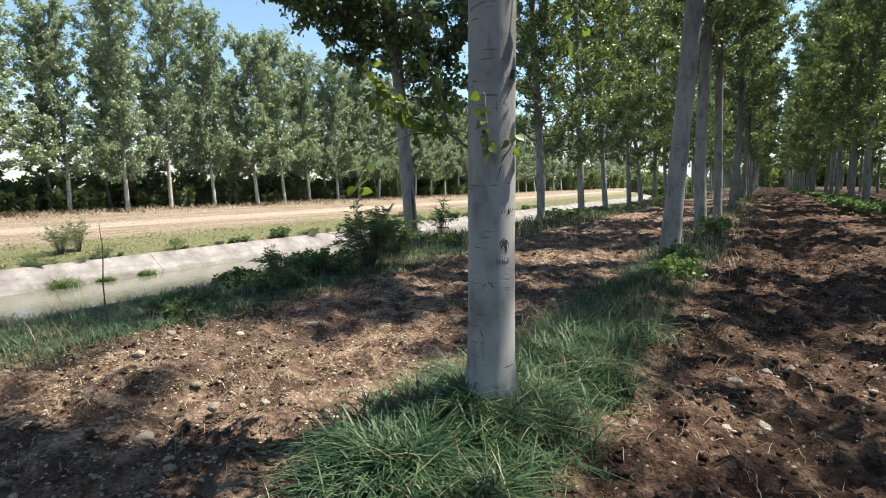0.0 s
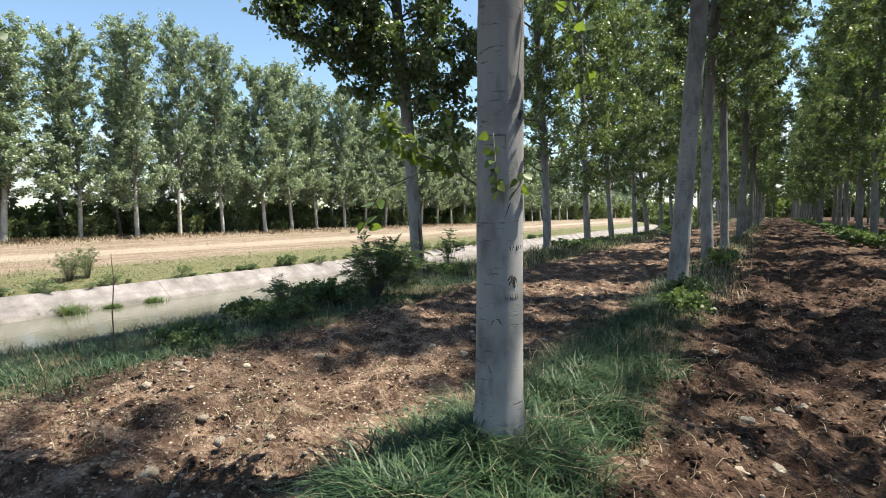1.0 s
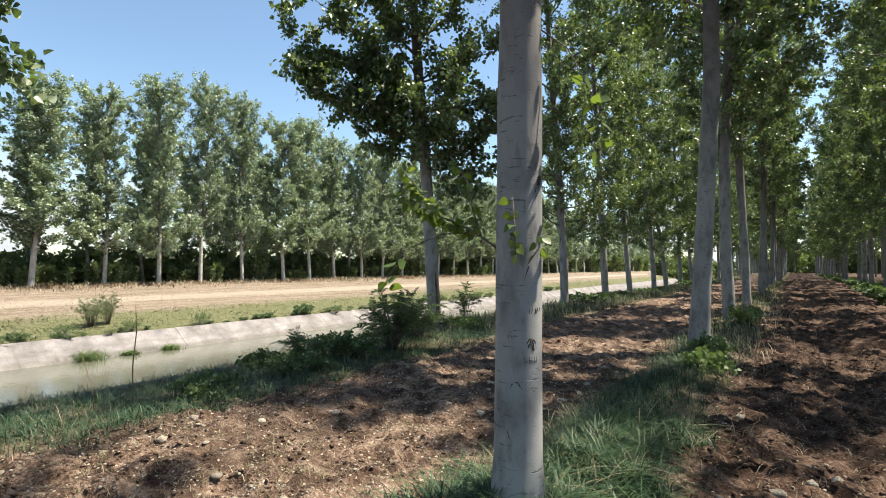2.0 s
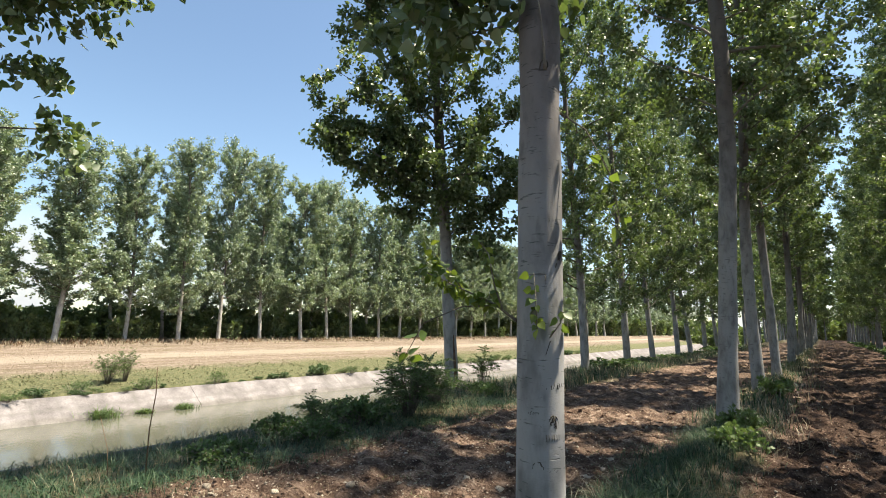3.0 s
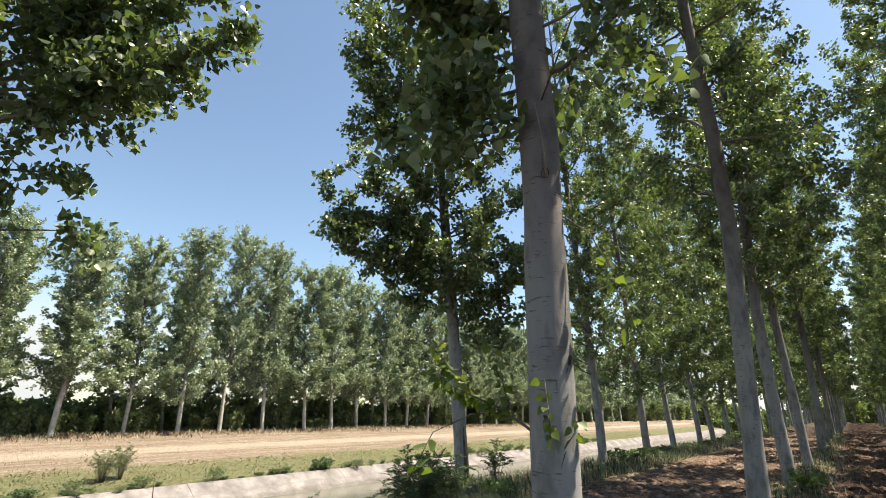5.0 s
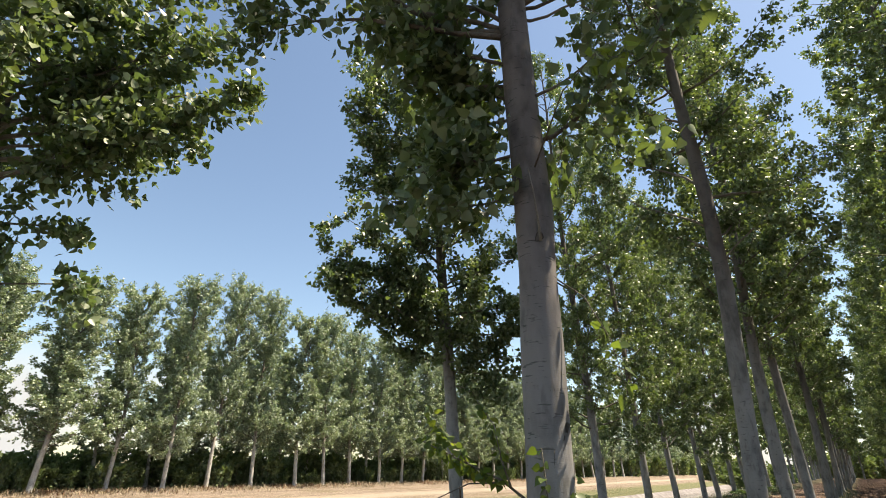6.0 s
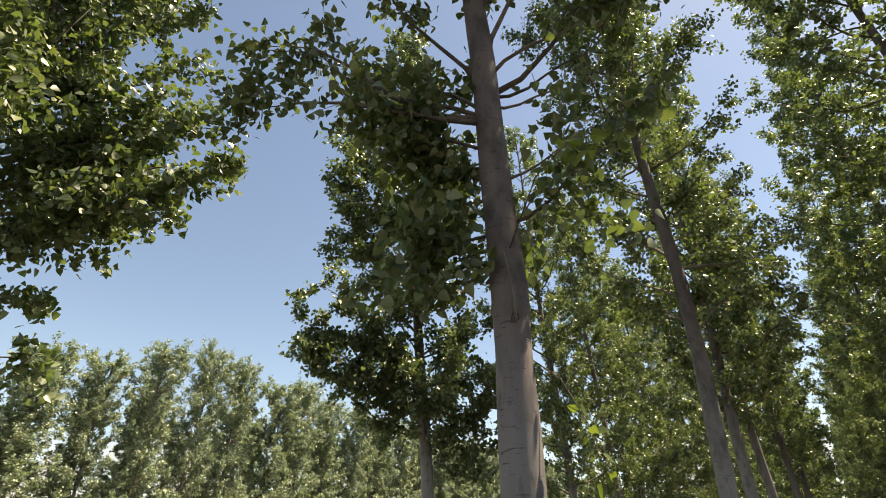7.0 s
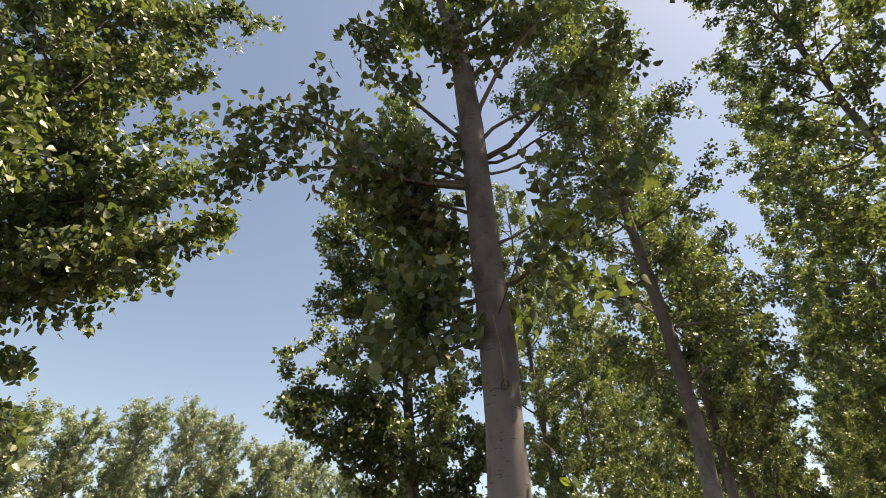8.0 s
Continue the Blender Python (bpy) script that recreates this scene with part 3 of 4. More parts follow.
def dress_trunk(tree):
    """Scars, carved lines, a dead twig and leafy shoots on the nearest poplar."""
    rng = np.random.default_rng(81)
    base = np.array(tree.location)
    loc = lambda pts: [np.array(p) - base for p in pts]
    for k, z in enumerate((0.47, 0.66, 0.92, 1.17, 1.52, 1.88, 2.3, 2.62, 3.1, 3.75, 4.4)):
        c, w = rng.uniform(-45, 50), rng.uniform(9, 26)
        stroke(tree, "bark_crease", [(z + 0.008 * math.sin(a * 0.1 + k), a) for a in np.linspace(c - w, c + w, 10)], rng.uniform(0.0009, 0.0018))
    arch = np.linspace(0, math.pi, 9)
    stroke(tree, "bark_scar", [(0.895 + 0.085 * math.sin(a) ** 0.6, 31 - 15 * math.cos(a)) for a in arch], 0.0065)
    stroke(tree, "bark_scar", [(0.925 + 0.050 * math.sin(a), 30 - 6 * math.cos(a)) for a in arch], 0.009)
    stroke(tree, "bark_scar", [(0.915 + 0.030 * math.sin(a), 34 - 3 * math.cos(a)) for a in arch], 0.007)
    stroke(tree, "bark_scar", [(0.715 + 0.034 * math.sin(a), -6 - 12 * math.cos(a)) for a in arch], 0.0055)
    stroke(tree, "bark_scar", [(1.43 + 0.05 * math.sin(a), 4 - 8 * math.cos(a)) for a in arch], 0.006)
    stroke(tree, "bark_scar", [(2.93 + 0.05 * math.sin(a), 12 - 10 * math.cos(a)) for a in arch], 0.007)
    stroke(tree, "bark_scar", [(1.81, 46), (1.845, 50), (1.80, 54)], 0.020)
    stroke(tree, "bark_scar", [(1.77, 40), (1.79, 44)], 0.010)
    stroke(tree, "bark_scar", [(1.43, -14), (1.40, -11)], 0.011)
    stroke(tree, "bark_scar", [(1.36, 9), (1.46, 7), (1.60, 10), (1.72, 11)], 0.0055)
    stroke(tree, "bark_scar", [(1.29, 12), (1.36, 24), (1.41, 40)], 0.005)
    stroke(tree, "bark_scar", [(0.49, -24), (0.42, -14), (0.38, -9)], 0.0055)
    stroke(tree, "bark_scar", [(0.30, -30), (0.22, -26), (0.16, -20)], 0.005)
    for k, a in enumerate((8, 13, 18, 24, 29, 35, 41, 47, 54)):         # carved marks, not legible
        stroke(tree, "carved_mark", [(1.112 + 0.005 * (k % 3), a), (1.136, a + 2 - k % 4), (1.152 - 0.005 * (k % 2), a + 3)], 0.0042)
    for k, a in enumerate((12, 18, 25, 31, 38, 44)):
        stroke(tree, "carved_mark", [(0.850, a), (0.868, a + 1), (0.888, a - 1)], 0.0036)
    for k, a in enumerate((-30, -25, -19, -13, -7)):
        stroke(tree, "carved_mark", [(0.975 + 0.004 * (k % 2), a), (0.992, a + 2), (1.004, a + 5)], 0.0036)
    for k, a in enumerate((10, 18, 27, 36)):
        stroke(tree, "carved_mark", [(0.700, a), (0.715 - 0.006 * (k % 2), a + 5)], 0.0034)
    for k, a in enumerate((4, 12, 22, 32, 40)):
        stroke(tree, "carved_mark", [(2.02, a), (2.04, a + 3)], 0.0030)
    g = Geo()
    tube(g, [on_bark(2.92, 14, 0.0), on_bark(3.02, 10, 0.018), on_bark(3.25, 2, 0.03), on_bark(3.42, -4, 0.035)], [0.011, 0.008, 0.005, 0.003], 6)
    part("dead_twig", g, M_LIMB, tree, "thin dead grey twig against the bark")
    fresh, young = leaf_mesh("leaf", M_LEAF_LARGE), leaf_mesh("leaf", M_YOUNG)
    shoot(tree, loc([(-1.72, 2.80, 1.60), (-1.85, 2.75, 1.70), (-2.01, 2.66, 1.78), (-2.25, 2.54, 1.90)]), 84, 0.052, rng, [fresh, fresh, young], 0.009, 0.3)
    shoot(tree, loc([(-1.85, 2.75, 1.69), (-2.01, 2.66, 1.68), (-2.21, 2.56, 1.58), (-2.33, 2.50, 1.33)]), 6, 0.088, rng, [fresh], 0.005, 0.75)
    shoot(tree, loc([(-1.80, 2.76, 1.67), (-1.83, 2.72, 1.80), (-1.86, 2.70, 1.98), (-1.95, 2.66, 2.12)]), 32, 0.056, rng, [fresh, fresh, young], 0.006, 0.2)
    shoot(tree, loc([(-2.01, 2.66, 1.78), (-2.10, 2.60, 1.92), (-2.22, 2.56, 2.05)]), 30, 0.054, rng, [fresh, young], 0.004, 0.2)
    shoot(tree, loc([(-1.58, 2.75, 1.55), (-1.56, 2.70, 1.68), (-1.57, 2.69, 1.86)]), 16, 0.05, rng, [fresh, fresh, young], 0.005, 0.1)
    shoot(tree, loc([(-1.52, 2.78, 1.52), (-1.44, 2.74, 1.60), (-1.43, 2.76, 1.74)]), 10, 0.05, rng, [fresh], 0.004, 0.3)
    shoot(tree, loc([(-1.53, 2.92, 2.85), (-1.38, 2.98, 2.72), (-1.26, 3.02, 2.45), (-1.21, 3.05, 2.15)]), 12, 0.08, rng, [fresh], 0.005, 0.5)
    shoot(tree, loc([(-1.52, 2.72, 3.55), (-1.20, 2.50, 3.85), (-0.95, 2.36, 3.88), (-0.77, 2.28, 3.70)]), 22, 0.085, rng, [fresh, fresh, young], 0.006, 0.35)
    shoot(tree, loc([(-0.95, 2.36, 3.88), (-0.84, 2.30, 3.86), (-0.76, 2.26, 3.72)]), 6, 0.10, rng, [young], 0.004, 0.4)


def split_bark(tree):
    """The dark torn strip at the foot of the leaning poplar."""
    g = Geo()
    a0 = math.atan2(-0.72, 0.69)
    zs = np.linspace(-0.1, 1.3, 14)
    rows = []
    for z in zs:
        r = 0.15 * (1 - z / 20) ** 0.85 + 0.014 + 0.024 * math.exp(-max(z, 0) / 0.18)
        w = 0.95 * max(0.0, 1 - max(z, 0) / 1.32) ** 0.6 + 0.03 * math.sin(z * 21)
        for k in range(5):
            a = a0 + 0.42 + w * (k / 4 - 0.5)
            rr = r + (0.016 if k in (1, 2, 3) else -0.012) + 0.006 * math.sin(z * 33 + k * 2)
            rows.append((rr * math.cos(a) - 0.0565 * z, rr * math.sin(a) - 0.041 * z, z))
    g.add(rows, [(i * 5 + k, i * 5 + k + 1, i * 5 + k + 6, i * 5 + k + 5) for i in range(13) for k in range(4)])
    part("bark_wound", g, M_WOUND, tree, "torn dark brown bark wound")


def build_near_trees():
    grp = "poplars of the near row"
    cgrp = "poplars along the canal"

    def clear(h, az):      # no low boughs over the path
        d = (math.cos(az) * 0.42 + math.sin(az) * -0.9)
        e = math.cos(az) * 0.89 + math.sin(az) * 0.45      # sparse on the alley side
        return (h < 7.5 and d > 0.25) or (4.2 < h < 9.5 and e > 0.45) or (h < 9.5 and 0.7 < az % 6.2832 < 2.9)

    x, y = -1.62, 2.87
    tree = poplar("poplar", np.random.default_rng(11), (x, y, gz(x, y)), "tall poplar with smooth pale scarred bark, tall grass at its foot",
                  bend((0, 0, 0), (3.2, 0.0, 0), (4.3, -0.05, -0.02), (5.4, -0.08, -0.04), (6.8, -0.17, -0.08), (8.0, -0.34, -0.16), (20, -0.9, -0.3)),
                  fine=True, bark=M_BARK_CROWN_SHADED, group=grp, height=18.0, r0=0.128, crown_from=3.5, reach=1.5, limbs=46, leaf_count=19000, leaf_size=0.086, shape=LEAF_ROUND,
                  segs=20, rings=40, skip=clear,
                  extra=[(4.7, (-1.75, -1.0, 0.35), 0.9), (4.75, (-1.2, -0.9, 0.75), 0.4), (4.75, (-1.55, -1.05, 0.95), 0.3), (5.1, (-0.7, -0.8, 1.5), 0.5), (6.0, (-0.5, -0.5, 1.3), 0.8),
                         (4.4, (-0.75, -0.35, 0.3), 1.25), (4.2, (-0.6, -0.25, 0.3), 1.25), (3.9, (-0.6, -0.1, 0.2), 1.25), (3.7, (-0.55, -0.25, -0.1), 1.25),
                         (3.5, (-0.5, -0.1, 0.0), 1.25), (3.4, (-0.4, -0.15, -0.12), 1.25), (4.0, (-0.65, -0.1, 0.6), 1.25),
                         (5.2, (0.95, 0.45, 0.75), 0.12), (5.3, (0.9, 0.4, 2.1), 0.2), (4.9, (0.6, 0.3, 0.1), 0.1), (5.0, (0.8, 0.35, 0.35), 0.12), (4.1, (0.55, 0.05, 0.15), 0.4), (7.0, (0.9, 0.5, 1.8), 0.5),
                         (5.0, (1.5, 0.7, 1.6), 0.5), (6.2, (0.8, 0.3, 0.9), 0.6), (6.6, (0.4, 0.5, 0.6), 0.8), (7.0, (0.2, 0.4, 1.2), 0.9), (7.5, (0.5, 0.1, 1.0), 0.9)])
    dress_trunk(tree)
    x, y = -1.69, 9.9
    poplar("poplar", np.random.default_rng(12), (x, y, gz(x, y)), "tall poplar with smooth grey bark and weeds at its foot",
           bend((0, 0, 0), (4.6, 0.22, 0), (6.4, 0.21, 0), (8.5, 0.1, 0), (13.5, -0.06, 0), (21, -0.1, 0)),
           fine=True, group=grp, height=21.0, r0=0.15, crown_from=4.9, reach=2.4, limbs=78, leaf_count=40000, leaf_size=0.088, shape=LEAF_FINE, segs=16, rings=36,
           skip=lambda h, az: h < 9.5 and math.sin(az) < -0.62, rise=(15, 48),
           extra=[(10.0, (-0.5, -2.4, 1.0)), (11.5, (0.3, -2.4, 1.0)), (13.0, (-0.8, -2.3, 1.0)), (12.0, (-1.6, -1.6, 1.0)), (14.0, (0.2, -2.2, 1.0))])
    x, y = -7.58, 10.45
    tree = poplar("poplar", np.random.default_rng(13), (x, y, gz(x, y)), "leaning canal-side poplar with split bark at its foot",
                  bend((0, 0, 0), (4.6, -0.26, -0.19), (6.0, -0.38, -0.26), (12, -0.8, -0.5), (20, -1.2, -0.7)),
                  fine=True, group=cgrp, height=19.0, r0=0.15, crown_from=3.5, reach=2.1, limbs=66, leaf_count=58000, leaf_size=0.100, shape=LEAF_FINE, segs=14, rings=30, skip=lambda h, az: 4.5 < h < 12.5 and math.cos(az) < -0.5,
                  extra=[(5.2, (-0.95, -3.2, 0.9), 1.9), (5.0, (-0.95, -3.0, 0.7), 1.9), (4.9, (-0.8, -2.8, 0.35), 1.25), (5.5, (-0.8, -2.9, 1.6), 1.8), (5.4, (-1.0, -1.7, 0.9), 2.0), (4.0, (-0.8, -1.2, 0.5)), (4.6, (-0.9, -1.8, 0.3)), (6.6, (-0.9, -2.2, 2.2)),
                         (7.6, (-0.8, -2.2, 2.4)), (7.0, (-0.9, -2.4, 1.4), 1.25), (8.2, (-0.8, -2.4, 1.5), 1.25), (9.2, (-0.8, -2.3, 1.6), 1.6), (10.2, (-0.7, -2.1, 1.6), 1.5), (9.0, (-1.0, -2.4, 1.6), 1.4), (11.0, (-1.0, -2.3, 1.6), 1.3),
                         (4.6, (1.8, 1.1, 0.5), 1.5), (4.1, (1.4, 0.9, 0.1), 1.5), (3.8, (1.1, 0.9, -0.1), 1.4), (3.5, (0.9, 0.5, -0.3), 1.3), (5.2, (1.9, 1.2, 0.7), 1.5), (6.0, (1.9, 1.3, 1.0), 1.4)])
    split_bark(tree)
    x, y = -7.7, 1.1
    poplar("poplar", np.random.default_rng(14), (x, y, gz(x, y)), "spreading canal-side poplar with low hanging leafy boughs",
           bend((0, 0, 0), (6.5, -0.5, -0.24), (10.4, -0.54, -0.37), (19, -0.8, -0.5)),
           fine=True, group=cgrp, height=19.0, r0=0.15, crown_from=4.9, reach=2.3, limbs=84, leaf_count=48000, leaf_size=0.108, shape=LEAF_FINE, segs=14, rings=30,
           extra=[(4.95, (1.6, 1.15, 0.6), 1.0), (5.05, (2.0, 1.45, 0.9)), (5.3, (2.4, 1.65, 1.0)), (5.6, (1.9, 1.35, 1.5)), (5.4, (0.8, 1.5, 0.6), 0.8), (5.8, (1.1, 1.8, 1.1), 0.9),
                  (6.4, (1.3, 1.6, 1.0)), (7.2, (1.35, 1.4, 1.3)), (8.4, (1.2, 1.4, 1.5)), (10.5, (1.7, 1.7, 1.4)), (4.5, (0.35, 1.1, 0.1)), (3.9, (0.45, 1.2, 0.0), 0.8)])


def build_rows():
    rng = np.random.default_rng(21)
    mids = []
    for k in range(4):
        t = poplar("poplar", np.random.default_rng(30 + k), (0, 0, -60), "tall slender poplar with smooth grey bark", straight(0.004 * (k - 1.5), 0.003, 0.10, k * 1.7),
                   height=20.5 + 0.8 * k, r0=0.145, crown_from=(2.3, 2.7, 4.6, 5.0)[k], reach=(2.9, 3.0, 2.6, 2.8)[k], limbs=(84, 84, 72, 72)[k], leaf_count=(46000, 46000, 34000, 34000)[k], leaf_size=0.112, shape=LEAF_PLAIN, segs=10, rings=18, twigs=False, rise=(12, 46))
        mids.append(t)
    lows = []
    for k in range(3):
        t = poplar("poplar", np.random.default_rng(40 + k), (0, 0, -60), "tall slender poplar with grey bark, far down the row", straight(0.003, 0.0, 0.10, k * 2.1),
                   height=20.5 + 1.0 * k, r0=0.145, crown_from=3.2 + 0.6 * k, reach=2.9, limbs=44, leaf_count=8000, leaf_size=0.215, shape=LEAF_PLAIN, segs=7, rings=10, twigs=False, rise=(12, 46))
        lows.append(t)
    used = set()

    def stand(x, y, kinds, lean, group, wide=1.0):
        src = kinds[rng.integers(len(kinds))]
        s = rng.uniform(0.92, 1.06)
        m = pose(x, y, gz(x, y), 0, lean + rng.normal() * 0.6, 0) @ pose(0, 0, 0, 0, 0, rng.uniform(0, 360))
        grown = m @ Matrix.Diagonal((s * wide, s * wide, s, 1))
        if src.name not in used:
            used.add(src.name)
            src.matrix_basis = m
            tagged(src, group=group)
        else:
            tagged(copy_thing(src, grown), group=group)

    near_y = [15.7, 21.6, 31.6, 38.2, 45.0]
    for y in near_y:
        stand(ROW_A - 0.08, y, mids[2:], 0.5, "poplars of the near row")
    for k in range(16):
        stand(ROW_A + rng.normal() * 0.1, 53 + 6.3 * k, lows, 0, "poplars of the near row")
    for y in (19.2, 24.4, 28.8, 34.6, 38.4, 43.8, 49.5):
        stand(ROW_CANAL - 0.05, y, mids[:2], -3.6, "poplars along the canal")
    for k in range(16):
        stand(ROW_CANAL - 0.05 + rng.normal() * 0.1, 56 + 6.3 * k, lows, -3, "poplars along the canal")
    # added out of view to shade the alley; gap admits sun to nearest trunk
    x, y = ROW_B, 5.5
    poplar("poplar", np.random.default_rng(47), (x, y, gz(x, y)), "tall poplar added across the alley, crown shaped to shade it", straight(-0.012, 0.0, 0.12, 0.8), group="poplars across the alley",
           height=22.0, r0=0.15, crown_from=5.0, reach=3.4, limbs=72, leaf_count=34000, leaf_size=0.105, shape=LEAF_PLAIN, full=True, segs=10, rings=18, twigs=False, rise=(10, 40),
           skip=lambda h, az: abs(az % 6.2832 - float(np.interp(h + 1.2, (7, 10, 13, 16), (3.2, 2.8, 2.1, 1.57)))) < 0.32)
    # the nearest of these stand out of view and shade the alley
    for k in [-2, -1] + list(range(1, 12)):
        stand(ROW_B + rng.normal() * 0.12, 5.4 + 6.3 * k + rng.normal() * 0.2, mids[2:] if k < 4 else mids, -1.0 if k < 4 else 0.5, "poplars across the alley")
    for k in range(12, 24):
        stand(ROW_B + rng.normal() * 0.1, 5.4 + 6.3 * k, lows, 0, "poplars across the alley")
    for k in range(-1, 18):
        stand(ROW_C + rng.normal() * 0.12, 5.2 + 6.3 * k, lows, 0, "poplars of the further rows")
    for k in range(4, 16):
        stand(ROW_C + 6.1 + rng.normal() * 0.12, 3.0 + 6.3 * k, lows, 0, "poplars of the further rows")
    for k in range(8):
        stand(-12 + 4.0 * k, 150 + rng.normal() * 2, lows, 0, "poplars at the far end of the rows")
    # rows carried on unseen behind the path, added for their shade
    for y in (-3.8, -10.0):
        stand(ROW_A, y, mids, 0, "poplars of the near row")
    stand(ROW_CANAL, -6.0, mids, -4, "poplars along the canal")


def build_far_trees():
    rng = np.random.default_rng(51)
    kinds = []
    for k in range(5):
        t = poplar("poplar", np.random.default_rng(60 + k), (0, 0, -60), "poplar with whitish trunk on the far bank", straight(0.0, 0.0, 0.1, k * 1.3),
                   bark=M_BARK_FAR, leaf=M_LEAF_FAR_LIT, height=16.8, r0=0.17, crown_from=2.0 + 0.35 * k, reach=3.6, limbs=78, leaf_count=36000, leaf_size=0.16, column=True, shape=LEAF_PLAIN,
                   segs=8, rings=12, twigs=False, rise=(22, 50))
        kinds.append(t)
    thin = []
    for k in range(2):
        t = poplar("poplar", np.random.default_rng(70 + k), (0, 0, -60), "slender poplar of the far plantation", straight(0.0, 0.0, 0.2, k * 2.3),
                   bark=M_BARK_FAR, leaf=M_LEAF_FAR_LIT, height=16.8, r0=0.16, crown_from=3.0, reach=2.4, limbs=40, leaf_count=8000, leaf_size=0.24, column=True, shape=LEAF_PLAIN,
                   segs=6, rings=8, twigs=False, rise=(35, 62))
        thin.append(t)
    used = set()

    def stand(x, y, pool, high, wide=1.0):
        src = pool[rng.integers(len(pool))]
        m = pose(x, y, gz(x, y), rng.normal() * 1.0, rng.normal() * 1.0, rng.uniform(0, 360))
        grown = m @ Matrix.Diagonal((wide, wide, high / 17.3, 1))
        if src.name not in used:
            used.add(src.name)
            src.matrix_basis = m
            tagged(src, group="poplars on the far bank")
        else:
            tagged(copy_thing(src, grown), group="poplars on the far bank")

    for k, t in enumerate(kinds + thin):
        stand(-62.0, 30.0 + 13.0 * k, [t], 17.0)
    for y, high in ((-7.1, 14.3), (-1.5, 14.5), (3.5, 14.3), (8.5, 14.4), (13.2, 14.3), (17.9, 15.2), (21.8, 16.8), (25.8, 17.9), (30.0, 17.5), (34.3, 16.4),
                    (38.2, 16.9), (42.1, 16.4), (46.3, 16.1), (50.5, 15.8), (54.6, 15.7)):
        stand(-44.4 + rng.normal() * 0.2, y, kinds, high, rng.uniform(0.92, 1.1))
    for k in range(12):
        stand(-44.4, 58.7 + 4.2 * k, kinds, rng.uniform(14.8, 16.2))
    for k in range(20):
        stand(-44.4, 110.0 + 6.0 * k, thin, rng.uniform(14.5, 16.0), 1.3)
    for k in range(26):
        stand(-48.3 + rng.normal() * 0.3, 1.5 + 4.2 * k, thin, rng.uniform(12.0, 14.0))
    for k in range(20):
        stand(-55.2 + rng.normal() * 0.3, 33.0 + 6.2 * k, thin, rng.uniform(12.6, 14.6), 1.2)


# ---- undergrowth, grass, soil ----


def scatter(rng, n, x0, x1, y0, y1, power=1.0):
    """Points on the land; a power over 1 crowds them towards y0."""
    x = rng.uniform(x0, x1, n)
    y = y0 + (y1 - y0) * rng.uniform(0, 1, n) ** power
    return np.stack([x, y, ground_z(x, y) - 0.01], 1)


def tufted(rng, pts, tufts, spread=0.12):
    """Draw points together into tufts."""
    seeds = pts[rng.integers(len(pts), size=tufts)]
    c = seeds[rng.integers(tufts, size=len(pts))]
    p = c + np.concatenate([rng.normal(size=(len(pts), 2)) * spread, np.zeros((len(pts), 1))], 1)
    p[:, 2] = ground_z(p[:, 0], p[:, 1]) - 0.01
    return p


def grass(label, rng, pts, h, w, mat, lean=0.5, joints=3):
    g = Geo()
    n = len(pts)
    blades(g, pts, rng.uniform(*h, n), rng.uniform(*w, n), rng, lean, joints)
    return tagged(part("grass", g, mat), label, "grass", kind="stuff")


